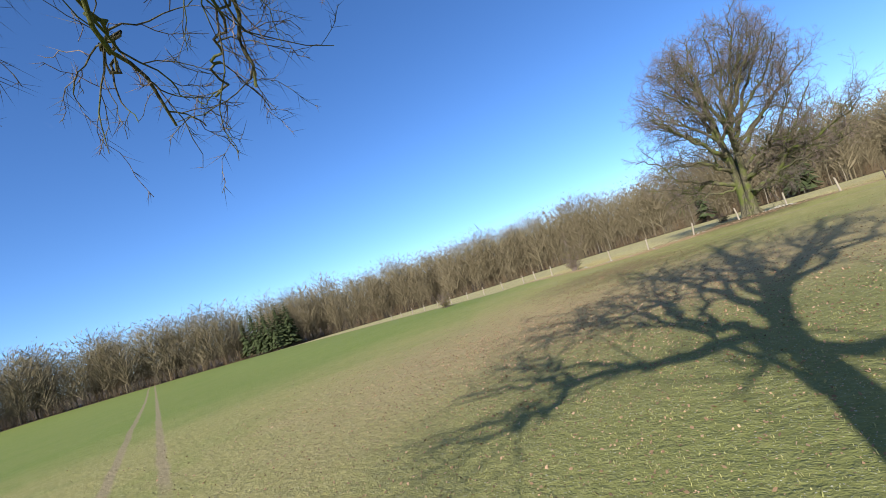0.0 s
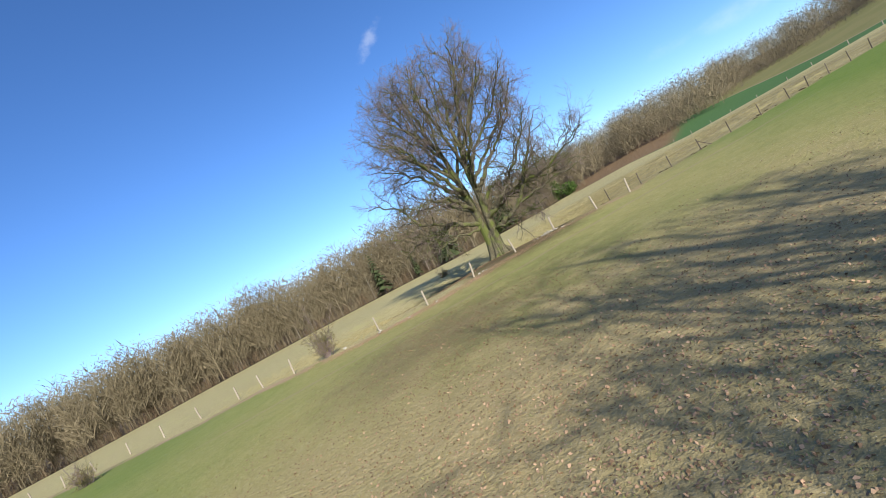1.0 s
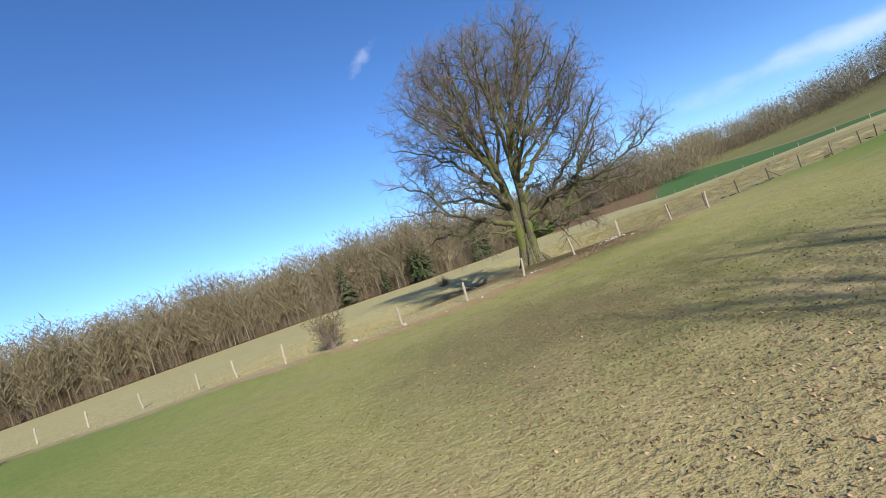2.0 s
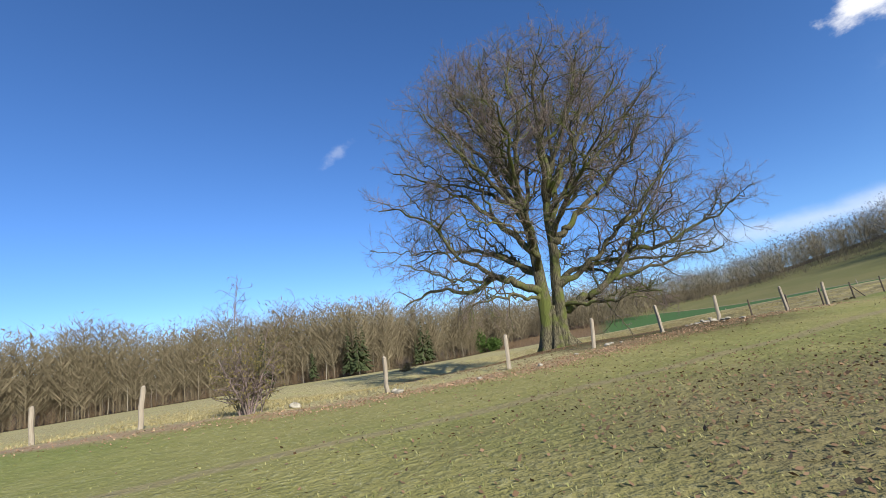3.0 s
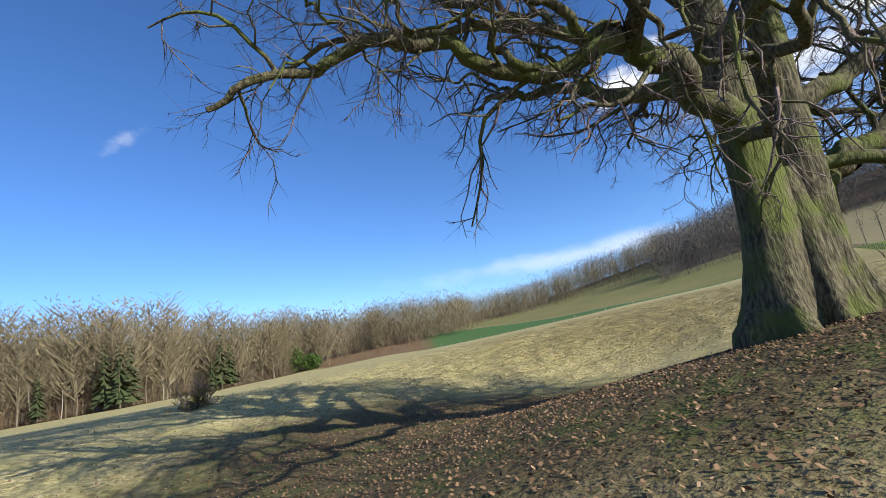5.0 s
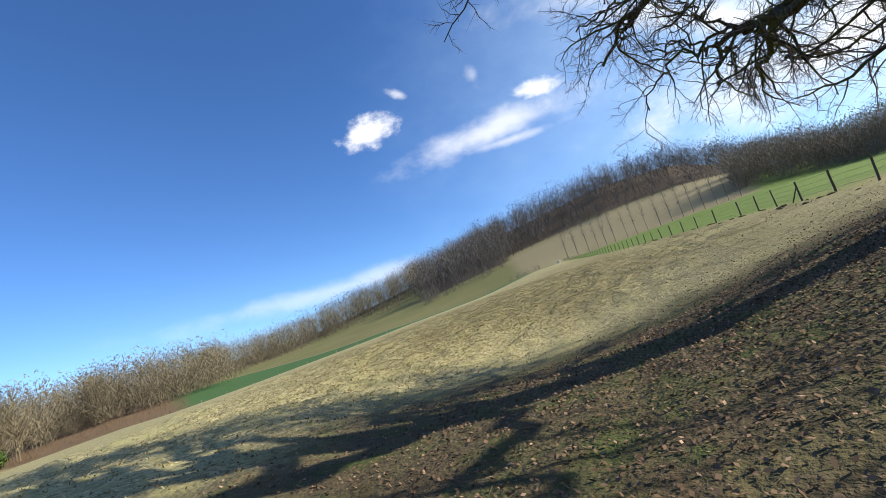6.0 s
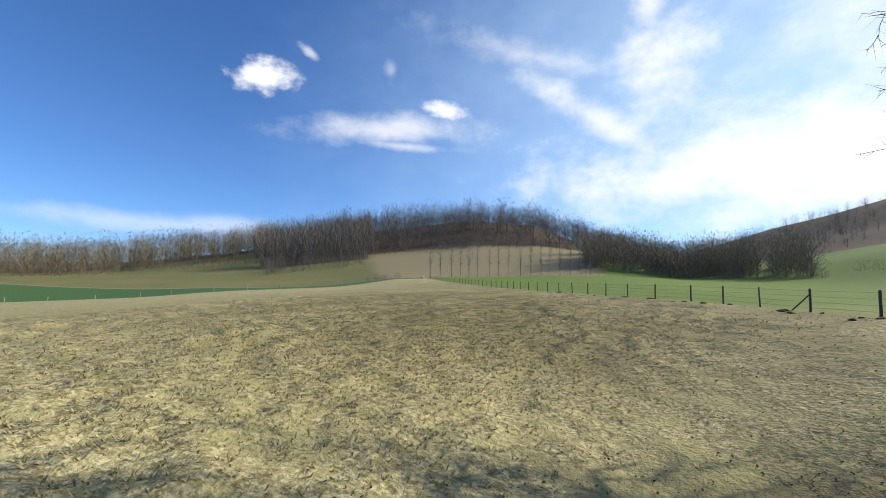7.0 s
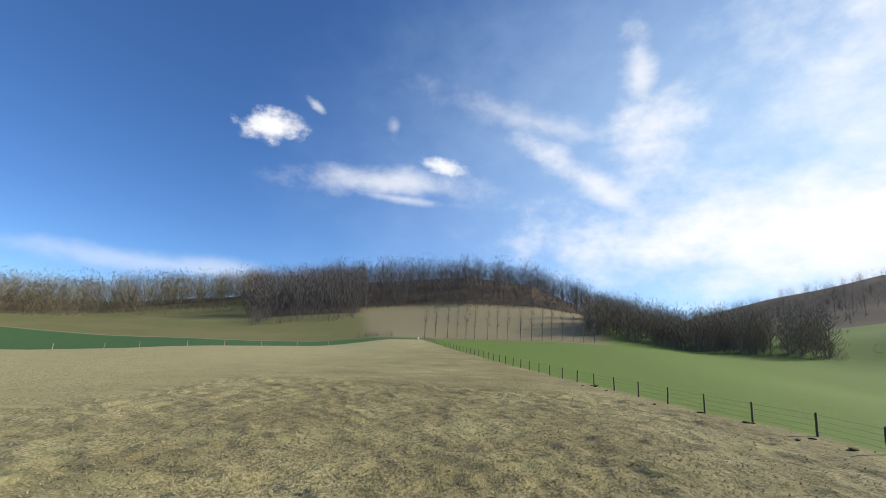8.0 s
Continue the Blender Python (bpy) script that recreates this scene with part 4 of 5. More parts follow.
stand("edge_wood", BARE, edge_belt(-125, 13, 3, 42, 900, 1.18), MAT_FOREST, "bare brown winter woodland along the meadow edge", "woodland", wrng)
stand("deep_wood", FARWOOD, edge_belt(-125, 15, 30, 330, 850, 1.25, 1.2), MAT_FOREST, "bare winter woodland rising behind the meadow edge", "woodland", wrng)
stand("undergrowth", SCRUB, edge_belt(-125, 11, 1, 14, 800, 0.8) + wood_belt(12, 27, 196, 262, 300, 0.5, 1.0), MAT_BRACKEN, "brown undergrowth and bracken at the foot of the wood", "scrub", wrng)
stand("undergrowth", SCRUB, wood_belt(12, 34, 290, 345, 260, 1.0, 1.0) + wood_belt(30, 55, 345, 380, 260, 0.95, 1.0) + wood_belt(28, 57, 380, 430, 420, 1.2, 1.0), MAT_FOREST, "bare scrub along the foot of the far slope wood", "scrub", wrng)
stand("undergrowth", SCRUB, edge_belt(-125, 12, 4, 24, 900, 1.35), MAT_FOREST, "tangled bare saplings between the trunks of the wood", "scrub", np.random.default_rng(8))
stand("slope_wood", FARWOOD, wood_belt(12, 32, 262, 560, 470, 1.05) + wood_belt(28, 56, 372, 620, 570, 1.0, 1.1), MAT_FOREST, "bare woodland along the far slope above the fields", "woodland", wrng)
stand("hill_wood", FARWOOD, wood_belt(55, 68, 300, 560, 460, 0.97, 0.9) + wood_belt(67, 104, 335, 600, 740, 0.95, 0.9), MAT_HILLWOOD, "bare grey-brown woodland covering the rounded hill", "woodland", wrng)
stand("ridge_wood", SMALL, wood_belt(100, 145, 480, 1100, 1050, 1.05, 0.8), MAT_HILLWOOD, "dark bare woodland on the long ridge", "woodland", wrng)
crng = np.random.default_rng(31)
THICKET = [bare_proto(crng, crng.uniform(21, 26), 200, crng.uniform(0.26, 0.34), 0.0, 1.2) for _ in range(6)]
stand("valley_copse", THICKET, [(*polar(a, 232 - 0.9 * (a - 93) + 60 * wrng.uniform(0, 1)), wrng.uniform(0.55, 0.88)) for a in wrng.uniform(93, 114.5, 330)], MAT_COPSE, "dense bare copse beside the green field", "copse", wrng)
stand("copse_scrub", SCRUB, [(*polar(a, 229 - 0.9 * (a - 93) + wrng.uniform(-2, 6)), wrng.uniform(0.35, 0.7)) for a in np.arange(92, 115.5, 0.11)], MAT_COPSE, "bare brambly scrub along the foot of the copse", "scrub", wrng)
stand("hill_scrub", SCRUB, wood_belt(66, 105, 322, 352, 260, 1.25, 1.0) + wood_belt(55, 66.5, 262, 305, 120, 1.2, 1.0) + wood_belt(66, 70, 196, 208, 40, 0.4, 1.0) + [(*polar(a, 204 + wrng.uniform(-2, 2)), 0.35) for a in np.arange(76, 94, 0.25)], MAT_HILLWOOD, "leafless scrub at the foot of the hill", "scrub", wrng)
stand("hedge", SCRUB, [(*polar(a, 330 + 30 * math.sin(a * 0.3)), 0.5) for a in np.arange(43, 56, 0.25)] + [(*polar(a, 215 - (a - 118) * 4), 0.7) for a in np.arange(117.5, 128, 0.3)], MAT_HILLWOOD, "low leafless hedge between the fields", "hedge", wrng)


def stem_proto(rng, height):
    """A thin pale trunk: a tapered, slightly bent three-sided pole."""
    z = np.array([-0.5, 0.35, 0.7, 1.0]) * height
    z[0] = -0.6
    c = np.stack([np.cumsum(rng.normal(0, 0.2, 4)), np.cumsum(rng.normal(0, 0.2, 4)), z], 1)
    r = np.array([0.2, 0.16, 0.11, 0.03])
    ang = np.arange(3) * 2.094
    v = np.concatenate([c[k] + np.stack([np.cos(ang) * r[k], np.sin(ang) * r[k], np.zeros(3)], 1) for k in range(4)])
    f = [(3 * k + i, 3 * k + (i + 1) % 3, 3 * k + 3 + i) for k in range(3) for i in range(3)] + [(3 * k + (i + 1) % 3, 3 * k + 3 + (i + 1) % 3, 3 * k + 3 + i) for k in range(3) for i in range(3)]
    return v, np.array(f)


STEMS = [stem_proto(wrng, h) for h in (9, 11, 13, 15, 17)]
stand("wood_stems", STEMS, edge_belt(-45, 13, 1, 10, 36, 0.75), MAT_STEM, "pale bare tree trunks along the front of the wood", "tree trunks", wrng)


def single_tree(name, protos, x, y, scale, material, label, category, group=""):
    pv, pf = protos
    a = wrng.uniform(0, 6.28)
    c, d = math.cos(a), math.sin(a)
    q = np.stack([pv[:, 0] * c - pv[:, 1] * d, pv[:, 0] * d + pv[:, 1] * c, pv[:, 2]], 1) * scale
    ob = empty(name, Matrix.Translation((x, y, sheet_z(x, y))), label, category, group)
    high = q[:, 2].max()
    bole = Tubes()
    bole.add(np.stack([np.zeros(4), np.zeros(4), np.array([-0.6, 0.3 * high, 0.6 * high, 0.92 * high])], 1), np.array([0.0065, 0.0055, 0.004, 0.0015]) * high, 6)
    part("trunk", bole.mesh("trunk"), MAT_TWIG, ob)
    tagged(part("crown", mesh_from("crown", q, pf, False), material, ob), kind="stuff")
    return ob


for az, off, s in ((-21.8, -1, 0.95), (-10.6, 0, 0.86), (-9.4, -1, 0.94), (-8.4, 0, 0.8), (0.6, -2, 0.95), (1.6, 0, 0.9), (-0.4, 0, 0.6), (-15.5, 2, 0.6)):
    d = np.interp(az, EDGE_AZ, EDGE_R) + off
    single_tree("conifer", FIR[wrng.integers(5)], *polar(az, d), s, MAT_CONIFER, "dark green conifer at the edge of the bare wood", "conifer", "conifers at the wood's edge")
for k in range(15):
    single_tree("conifer", FIR[wrng.integers(5)], *polar(-88 + wrng.uniform(-3.6, 3.6), 182 + wrng.uniform(0, 22)), wrng.uniform(0.85, 1.15), MAT_CONIFER, "tall dark conifer in a clump by the wood", "conifer", "clump of conifers")
for k in range(9):
    single_tree("conifer", FIR[wrng.integers(5)], *polar(-52 + wrng.uniform(-2, 2), 430 + wrng.uniform(0, 50)), wrng.uniform(0.8, 1.1), MAT_CONIFER, "dark conifer above the far woodland", "conifer", "far conifers")

POPLAR = [bare_proto(wrng, 17, 90, 0.11, 0.3) for _ in range(4)]
for k in range(17):
    az = 73.6 + k * 1.22 + wrng.uniform(-0.28, 0.28)
    single_tree("poplar", POPLAR[k % 4], *polar(az, 203 + k * 0.4 + wrng.uniform(-3, 3)), wrng.uniform(0.8, 0.98), MAT_TWIG, "slender bare poplar in a row across the valley", "poplar", "row of poplars")


def leafy_clump(name, x, y, rx, rz, count, leaf, material, label, category):
    """An evergreen shrub of many small leaves on a few stems."""
    rng = np.random.default_rng(int(abs(x * 10 + y)))
    u = rng.normal(0, 1, (count, 3))
    u /= np.linalg.norm(u, axis=1)[:, None]
    p = u * rng.uniform(0.4, 1.0, (count, 1)) ** 0.5 * (0.75 + 0.35 * np.sin(u[:, :1] * 5 + u[:, 1:2] * 7))
    p = p * np.array([rx, rx, rz]) + np.array([0, 0, rz * 0.95])
    a, b = rng.normal(0, leaf, (count, 3)), rng.normal(0, leaf, (count, 3))
    v = np.stack([p, p + a, p + b], 1).reshape(-1, 3)
    ob = new(name, mesh_from(name, v, np.arange(count * 3).reshape(-1, 3), False))
    ob.data.materials.append(material)
    ob.location = (x, y, sheet_z(x, y))
    return tagged(ob, label, category)


leafy_clump("evergreen_shrub", *polar(10.8, 212), 4.6, 3.6, 1600, 0.55, MAT_EVERGREEN, "rounded ivy-green shrub beside the bracken", "shrub")
leafy_clump("evergreen_shrub", *polar(9.0, 214), 3.4, 6.3, 1400, 0.55, MAT_EVERGREEN, "tall ivy-clad tree stump of dull green", "shrub")


# ---- shrubs near the fence ----
def thorn_bush(name, x, y, height, count, label, seed):
    ob = empty(name, Matrix.Translation((x, y, sheet_z(x, y))), label, "shrub")
    rng = np.random.default_rng(seed)
    stems, fine = Tubes(), Tubes()
    spec = ((0.17, 0.35, 1.1, 5, 0.24, 0.02, 4, 0.12), (0.3, 0.2, 0.5, 3, 0.28, 0.0, 3, 0.1), (0.1, 0.1, 0.35, 2, 0.28, 0.0, 3, 0.1))
    for k in range(count):
        az = rng.uniform(0, 6.28)
        lean = rng.uniform(0.1, 0.75)
        h = height * rng.uniform(0.35, 0.7) if k > 3 else height * rng.uniform(0.85, 1.05)
        way = (math.cos(az) * lean * (0.45 if k <= 3 else 1), math.sin(az) * lean * (0.45 if k <= 3 else 1), 1)
        line = shoot(rng, (rng.normal(0, 0.16), rng.normal(0, 0.16), -0.1), way, h, 9, 0.1, 0.01)
        rad = np.linspace(0.03, 0.006, len(line))
        stems.add(line, rad, 5)
        sprout(rng, line, rad, 0, stems, fine, spec)
    part("stem", stems.mesh("stem"), MAT_TWIG, ob)
    tagged(part("branchwork", fine.mesh_with_tips("branchwork", rng), MAT_TWIG, ob), kind="stuff")
    pts = np.concatenate([q[0] for q in fine.tips])
    pick = pts[rng.integers(len(pts), size=6000)]
    pick = pick[pick[:, 2] < height * 0.55]
    a, b = rng.normal(0, 0.028, pick.shape), rng.normal(0, 0.028, pick.shape)
    part("foliage", mesh_from("foliage", np.stack([pick, pick + a, pick + b], 1).reshape(-1, 3), np.arange(len(pick) * 3).reshape(-1, 3), False), MAT_LEAFDRY, ob, "sparse yellow-green leaves")
    return ob


thorn_bush("thorn_bush", -6.3, 22.0, 4.5, 24, "straggly half-bare thorn bush at the fence line", 3)
thorn_bush("thorn_bush", -28.0, 19.2, 2.6, 26, "dark half-bare thorn bush beside the pasture", 4)
thorn_bush("thorn_bush", -1.35, 53.3, 1.5, 22, "small dark thorn bush alone in the meadow", 5)


# ---- fences ----
def post_mesh(height, r, seed):
    rng = np.random.default_rng(seed)
    z = np.array([-0.35, 0.0, 0.25, height * 0.5, height * 0.85, height - 0.015, height])
    line = np.stack([rng.normal(0, 0.008, 7), rng.normal(0, 0.008, 7), z], 1)
    rad = np.array([1.05, 1.05, 1.0, 0.97, 0.95, 0.9, 0.55]) * r
    ribs = 1 + rng.normal(0, 0.09, 8)[None, :] + rng.normal(0, 0.03, (7, 8))
    t = Tubes()
    t.add(line, rad[:, None] * ribs, 8)
    top = t.count
    v, f = np.concatenate(t.v), np.concatenate(t.f)
    cap = np.array([[top - 8, top - 7, top - 6, top - 5], [top - 8, top - 5, top - 4, top - 1], [top - 4, top - 3, top - 2, top - 1]])
    me = mesh_from("fence_post", v, np.concatenate([f, cap]), False)
    return me


PALE_POSTS = [post_mesh(1.18, 0.075, k) for k in range(4)]
DARK_POSTS = [post_mesh(1.12, 0.05, 10 + k) for k in range(4)]
for me in PALE_POSTS:
    me.materials.append(MAT_POST)
for me in DARK_POSTS:
    me.materials.append(MAT_DARKPOST)
leans = ((-17.2, 25.0, 2, 3), (-13.2, 23.0, -3, -2), (-9.0, 21.2, 2, 2), (-2.0, 22.8, -2, -5), (2.3, 22.95, 1, -2), (6.2, 24.65, -2, -8), (9.9, 25.85, 3, 2), (13.4, 26.9, -2, 1), (17.1, 27.1, 3, -3), (20.1, 27.9, -3, 4),
         (-21.8, 25.4, 2, -4), (-26.4, 25.7, -2, 3), (-31.0, 26.1, 3, 0), (-35.8, 26.4, -3, 2), (-40.4, 26.8, 0, -4), (-45.2, 27.1, 2, 2), (-50.0, 27.4, -2, -2), (-54.8, 27.7, 3, 3), (-59.6, 28.1, 0, 2))
for k, (x, y, ax, ay) in enumerate(leans):
    ob = new("fence_post", PALE_POSTS[k % 4])
    ob.matrix_world = Matrix.Translation((x, y, sheet_z(x, y))) @ pose(0, 0, 0, ax, ay, k * 40)
    tagged(ob, "weathered pale wooden fence post without wire" if k != 5 else "thin weathered fence post leaning to one side", "fence post", "old posts along the meadow")

fence_line = smooth_line([(19.3, 32.1), (22.7, 33.0), (26.0, 33.8), (30.6, 35.0), (34.4, 35.8), (38.4, 36.8), (44.1, 39.8), (60, 46.2), (80, 53.5), (104, 62.3), (134, 73.8), (164.6, 85.9)], 24)
fence = empty("wire_fence", Matrix.Identity(4), "dark post and wire fence along the green field", "fence")
run, nxt, tops = 0.0, 0.0, []
for k in range(len(fence_line) - 1):
    p, q = fence_line[k], fence_line[k + 1]
    seg = np.linalg.norm(q - p)
    while run + seg > nxt:
        x, y = p + (q - p) * (nxt - run) / seg
        z = sheet_z(x, y)
        ob = new("post", DARK_POSTS[len(tops) % 4])
        ob.parent = fence
        ob.matrix_world = Matrix.Translation((x, y, z)) @ pose(0, 0, 0, wrng.normal(0, 2), wrng.normal(0, 2), len(tops) * 50)
        tops.append((x, y, z))
        nxt += 3.3
    run += seg
tops = np.array(tops)
for h in (0.22, 0.48, 0.75, 1.02):
    w = Tubes()
    w.add(tops + np.array([0, 0, h]), np.full(len(tops), 0.005), 4)
    part("wire", w.mesh("wire"), MAT_WIRE, fence)
b0 = tops[3]
strut = Tubes()
strut.add(np.array([b0 + (tops[4] - b0) * 0.36 + (0, 0, -0.05), b0 + (0, 0, 0.85)]), np.array([0.036, 0.032]), 8)
part("strut", strut.mesh("strut"), MAT_DARKPOST, fence)

for k in range(12):
    x, y = 85 + 4.3 * k + wrng.normal(0, 0.8), 193.5 - 8.1 * k + wrng.normal(0, 0.8)
    ob = new("fence_post", PALE_POSTS[wrng.integers(4)])
    ob.matrix_world = Matrix.Translation((x, y, sheet_z(x, y))) @ pose(0, 0, 0, wrng.normal(0, 4), wrng.normal(0, 4), 0) @ Matrix.Diagonal((1.6, 1.6, 1.15, 1))
    tagged(ob, "pale far fence post at the edge of the crop", "fence post", "posts along the crop")


# ---- stones ----
def stone_mesh(seed, size, flat=0.6):
    rng = np.random.default_rng(seed)
    bm = bmesh.new()
    bmesh.ops.create_icosphere(bm, subdivisions=2, radius=1.0)
    cuts = rng.normal(0, 1, (7, 3))
    cuts /= np.linalg.norm(cuts, axis=1)[:, None]
    for v in bm.verts:
        p = np.array(v.co)
        for c in cuts:
            over = p @ c - 0.72
            if over > 0:
                p = p - c * over * 0.85
        p = p * (1 + 0.08 * noise.noise(Vector(p * 2.3 + seed))) * np.array([1.0, 0.8, flat]) * size
        v.co = p
    me = bpy.data.meshes.new("stone")
    bm.to_mesh(me)
    bm.free()
    me.materials.append(MAT_STONE)
    return me


STONES = [stone_mesh(k, 1.0, 0.48) for k in range(6)]


def put_stone(x, y, size, lift=0.25, label="pale limestone in the grass", group="loose stones"):
    ob = new("stone", STONES[wrng.integers(6)])
    s = size
    ob.matrix_world = Matrix.Translation((x, y, sheet_z(x, y) + s * lift)) @ pose(0, 0, 0, wrng.uniform(-12, 12), wrng.uniform(-12, 12), wrng.uniform(0, 360)) @ Matrix.Diagonal((s, s, s, 1))
    return tagged(ob, label, "stone", group)


for x, y, s in ((-1.6, 21.6, 0.2), (-1.75, 22.4, 0.17), (-4.9, 22.2, 0.24), (6.7, 24.5, 0.16), (7.0, 24.8, 0.13), (7.3, 24.5, 0.1), (3.2, 22.2, 0.14), (1.0, 21.6, 0.12), (5.0, 23.5, 0.1)):
    put_stone(x, y, s)
for k in range(46):
    a, r = wrng.uniform(0, 6.28), abs(wrng.normal(0, 0.6))
    put_stone(12.9 + math.cos(a) * r * 1.7, 26.8 + math.sin(a) * r * 0.9, wrng.uniform(0.05, 0.14), 0.25 + max(0, 1.0 - r * 1.2) * wrng.uniform(0, 1.3), "pale stone of a low heap by the fence", "stone heap")

# ---- turf, tussocks and fallen leaves ----
def scatter(name, pts, blades, height, width, lean, material, label, category, seed):
    """Tufts of bent blades, one triangle pair a blade, as one mesh."""
    rng = np.random.default_rng(seed)
    n = len(pts) * blades
    base = np.repeat(pts, blades, 0)
    h = np.repeat(rng.uniform(0.6, 1.3, len(pts)), blades) * height * rng.uniform(0.6, 1.2, n)
    az = rng.uniform(0, 6.283, n)
    d = np.stack([np.cos(az), np.sin(az), np.zeros(n)], 1)
    s = np.stack([-np.sin(az), np.cos(az), np.zeros(n)], 1) * (width * rng.uniform(0.6, 1.4, n))[:, None]
    root = base + d * rng.uniform(0, 0.06, (n, 1))
    ben = lean * rng.uniform(0.4, 1.3, n)
    mid = root + d * (h * ben * 0.45)[:, None] + np.stack([0 * h, 0 * h, h * 0.7], 1)
    tip = root + d * (h * ben * 1.3)[:, None] + np.stack([0 * h, 0 * h, h * rng.uniform(0.7, 1.0, n)], 1)
    v = np.stack([root - s, root + s, mid + s * 0.7, mid - s * 0.7, tip], 1).reshape(-1, 3)
    k = np.arange(n)[:, None] * 5
    f = np.concatenate([k + np.array([[0, 1, 2]]), k + np.array([[0, 2, 3]]), k + np.array([[3, 2, 4]])])
    ob = new(name, mesh_from(name, v, f, False))
    ob.data.materials.append(material)
    return tagged(ob, label, category, kind="stuff")


def strewn(rng, n, cx, cy, rx, ry):
    x, y = cx + rng.normal(0, rx, n), cy + rng.normal(0, ry, n)
    return np.stack([x, y, relief(x, y)], 1)


def north_of_fence(p):
    return p[:, 1] > np.interp(p[:, 0], FENCE_X, FENCE_Y)


srng = np.random.default_rng(11)
p = np.concatenate([strewn(srng, 20000, 17, 50, 8, 6), strewn(srng, 9000, 34, 56, 12, 8)])
p = p[north_of_fence(p) & (np.hypot(p[:, 0] - TREE_B[0], p[:, 1] - TREE_B[1]) > 12 + srng.uniform(0, 6, len(p)))]
scatter("meadow_grass", p, 3, 0.07, 0.011, 2.0, MAT_STRAW, "tussocks of bleached winter meadow grass", "grass", 1)
p = strewn(srng, 5000, -8, 29, 6, 5)
p = p[north_of_fence(p) & (np.hypot(p[:, 0] - TREE_B[0], p[:, 1] - TREE_B[1]) > 12.5)]
scatter("meadow_grass", p, 4, 0.1, 0.008, 1.0, MAT_STRAW, "bleached grass inside the fence", "grass", 2)
p = np.concatenate([strewn(srng, 4500, 3, 12, 6, 5), strewn(srng, 5000, 11, -6, 8, 8), strewn(srng, 4000, 20, -13, 4.5, 4.5)])
p = p[~north_of_fence(p)]
scatter("pasture_grass", p, 3, 0.038, 0.006, 1.0, MAT_TURF, "short grazed pasture grass", "grass", 3)


def leaves(name, p, size, seed, material=MAT_LEAF):
    rng = np.random.default_rng(seed)
    n = len(p)
    az = rng.uniform(0, 6.283, n)
    s = size * rng.uniform(0.6, 1.4, n)
    a = np.stack([np.cos(az) * s, np.sin(az) * s, rng.normal(0, 0.35, n) * s], 1)
    b = np.stack([-np.sin(az) * s * 0.55, np.cos(az) * s * 0.55, rng.normal(0, 0.35, n) * s], 1)
    c = p + np.array([0, 0, 0.02])
    v = np.stack([c - a, c + b, c + a, c - b], 1).reshape(-1, 3)
    ob = new(name, mesh_from(name, v, np.arange(n * 4).reshape(-1, 4), False))
    ob.data.materials.append(material)
    return tagged(ob, "fallen brown leaves strewn under the tree", "leaf litter", kind="stuff")


leaves("leaf_litter", np.concatenate([strewn(srng, 26000, 6, 34, 5.5, 5.5), strewn(srng, 16000, 5, 41, 4, 4)]), 0.024, 4)
leaves("leaf_litter", strewn(srng, 22000, 13, -5, 8, 9), 0.03, 5)
leaves("leaf_litter", strewn(srng, 9000, 13, -4, 5, 5), 0.034, 15, MAT_LEAFPALE)
leaves("leaf_litter", strewn(srng, 5000, 20, -12, 4.5, 4.5), 0.018, 18, MAT_LEAFPALE)
leaves("leaf_litter", strewn(srng, 9000, 6, 10, 4, 5), 0.03, 16)
leaves("leaf_litter", strewn(srng, 2500, 6, 39, 5, 4), 0.022, 17, MAT_LEAFPALE)
p = strewn(srng, 11000, 5, 20.6, 8, 0.75)
p[:, 1] += np.interp(p[:, 0], FENCE_X, FENCE_Y) - 21.6
p[:, 2] = relief(p[:, 0], p[:, 1])
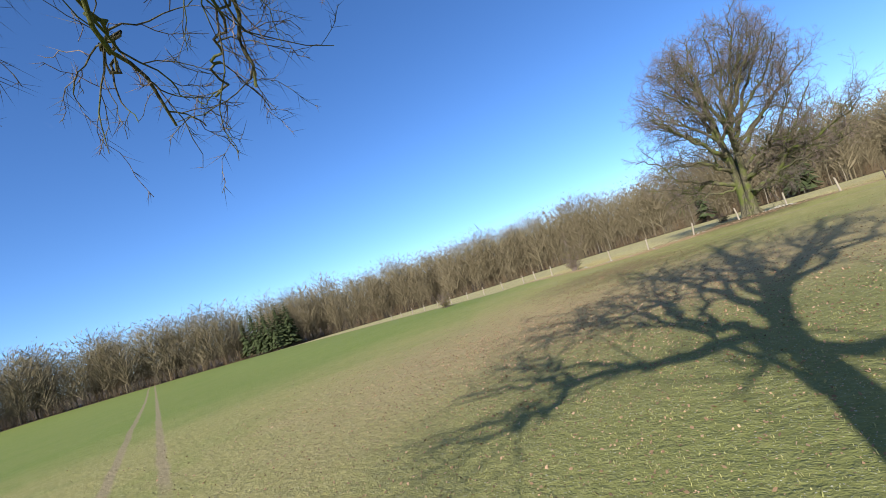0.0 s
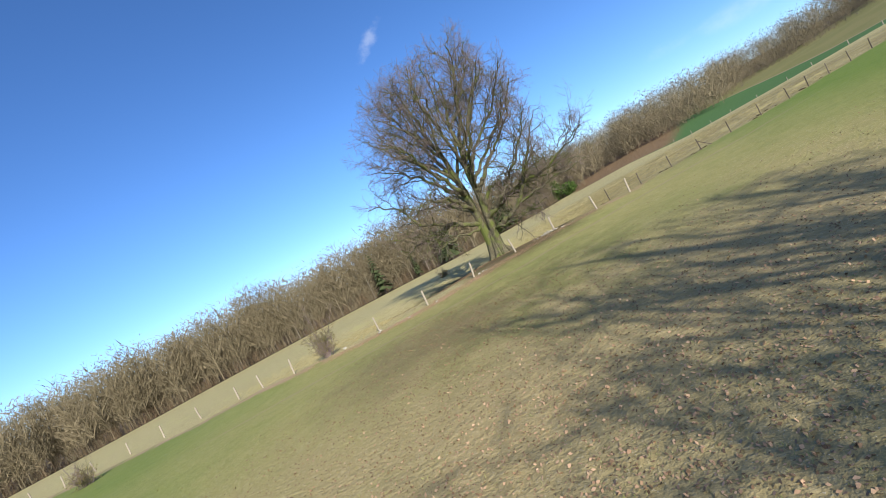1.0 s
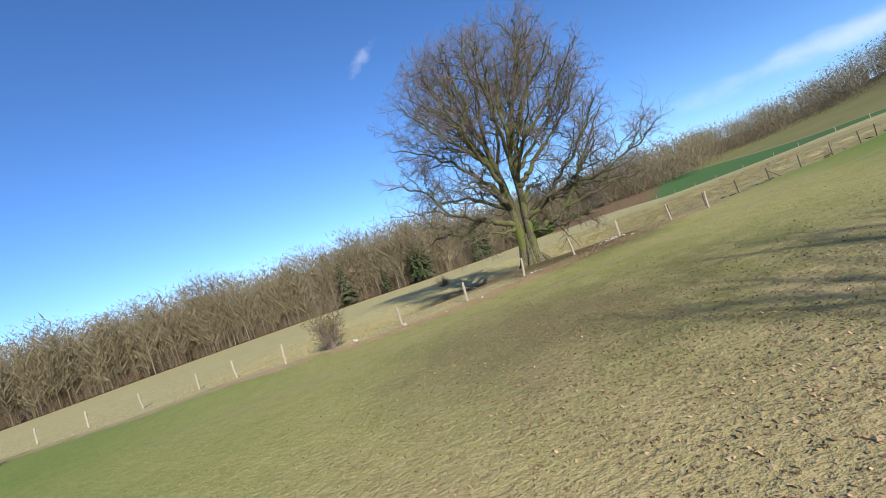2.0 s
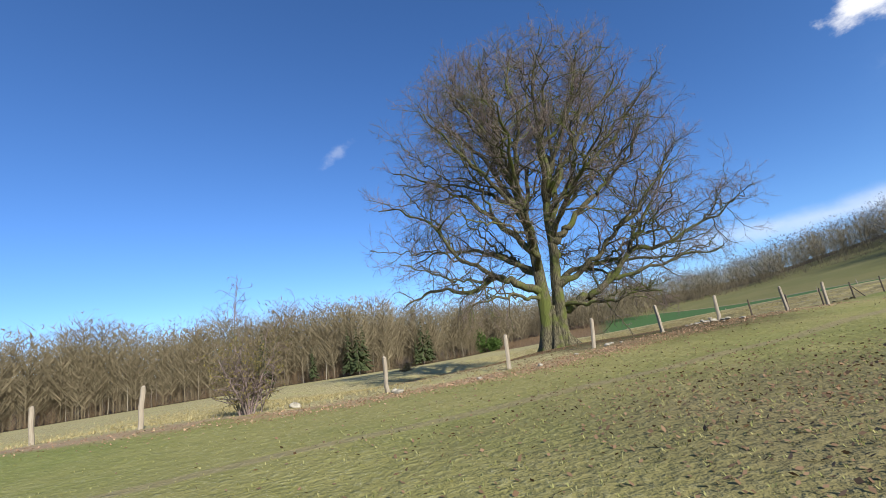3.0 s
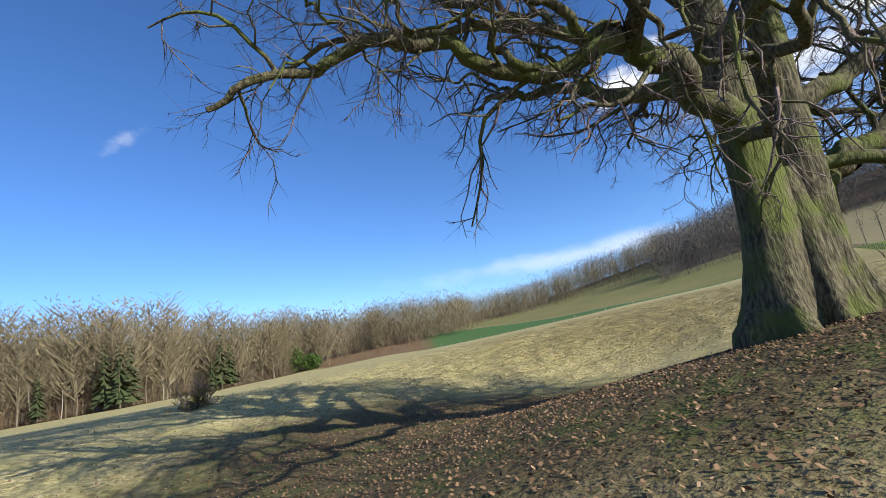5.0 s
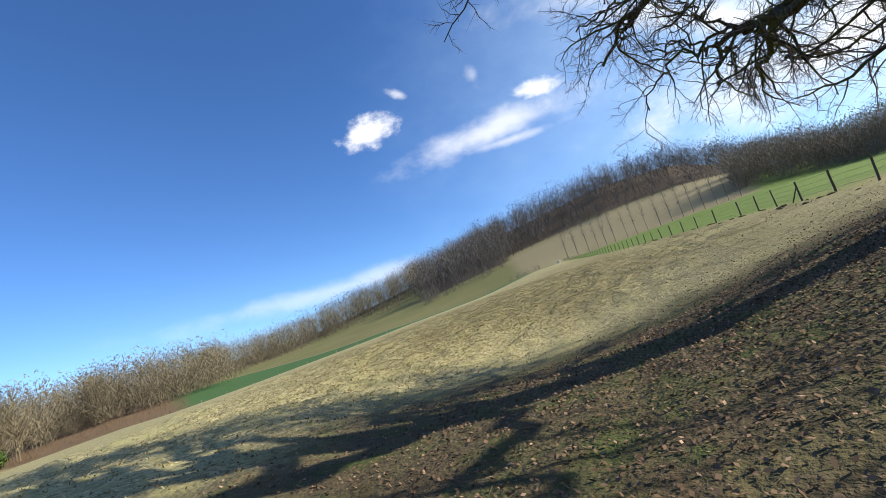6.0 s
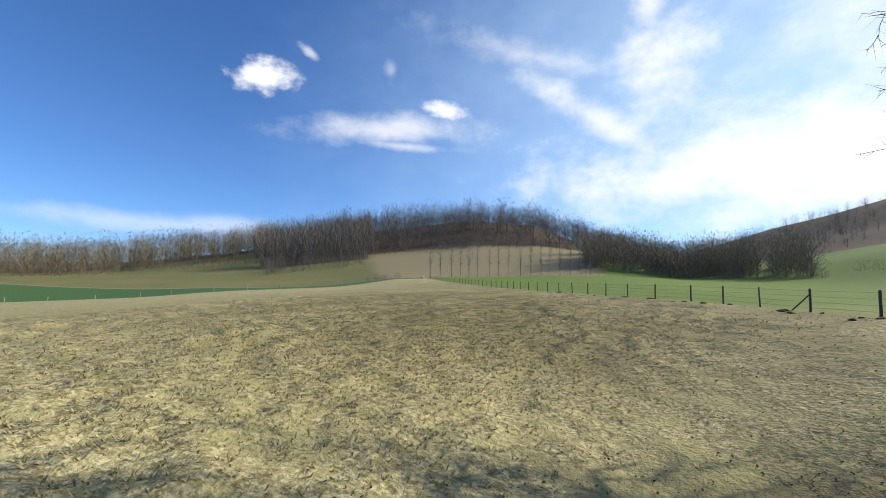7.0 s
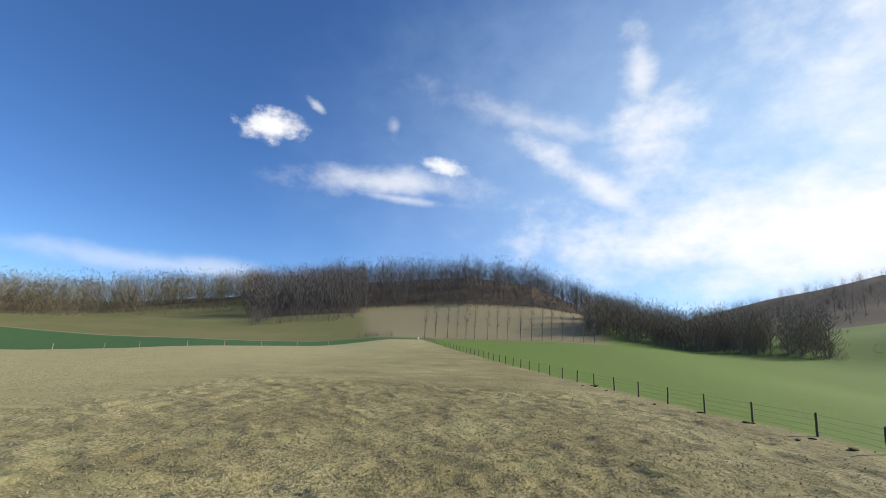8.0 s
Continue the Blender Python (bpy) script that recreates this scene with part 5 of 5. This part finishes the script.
leaves("leaf_litter", p, 0.024, 6, MAT_LEAFPALE)

# ---- clods along the fence and a white trough at its end ----
MAT_CLOD = Mat("dark_clod", 0.95, 0.1)
MAT_CLOD.color(MAT_CLOD.mix(MAT_CLOD.noise(6, 4), (0.045, 0.035, 0.022), (0.14, 0.12, 0.05)))
CLODS = [stone_mesh(20 + k, 1.0, 0.45) for k in range(4)]
for me in CLODS:
    me.materials.clear()
    me.materials.append(MAT_CLOD.m)
for k in range(22):
    i = wrng.integers(0, 14)
    x, y = tops[i][:2] + wrng.normal(0, 0.5, 2) + (-0.3, 0.5)
    ob = new("clod", CLODS[k % 4])
    sz = wrng.uniform(0.08, 0.26)
    ob.matrix_world = Matrix.Translation((x, y, sheet_z(x, y) + sz * 0.12)) @ pose(0, 0, 0, wrng.uniform(-10, 10), wrng.uniform(-10, 10), wrng.uniform(0, 360)) @ Matrix.Diagonal((sz * 1.5, sz, sz * 0.8, 1))
    tagged(ob, "dark grassy clod of soil at the fence foot", "clod", "clods along the fence")


def trough(x, y):
    """A round water trough: an open tapered tub with a rim."""
    prof = ((0.0, 0.0), (0.55, 0.0), (0.62, 0.6), (0.68, 0.66), (0.66, 0.72), (0.58, 0.7), (0.52, 0.15), (0.0, 0.12))
    ang = np.arange(20) * 2 * math.pi / 20
    v = np.concatenate([np.stack([np.cos(ang) * q, np.sin(ang) * q, np.full(20, z)], 1) for q, z in prof])
    i = np.arange(len(v)).reshape(-1, 20)
    j = np.roll(i, -1, 1)
    f = np.stack([i[:-1], j[:-1], j[1:], i[1:]], -1).reshape(-1, 4)
    me = mesh_from("water_trough", v, f)
    me.materials.append(MAT_WHITE.m)
    ob = new("water_trough", me)
    ob.location = (x, y, sheet_z(x, y))
    return tagged(ob, "small white water trough at the end of the fence", "trough")


MAT_WHITE = Mat("white_paint", 0.5, 0.4)
MAT_WHITE.color(MAT_WHITE.mix(MAT_WHITE.noise(5, 4), (0.62, 0.62, 0.6), (0.82, 0.82, 0.8)))
trough(163.6, 87.6)
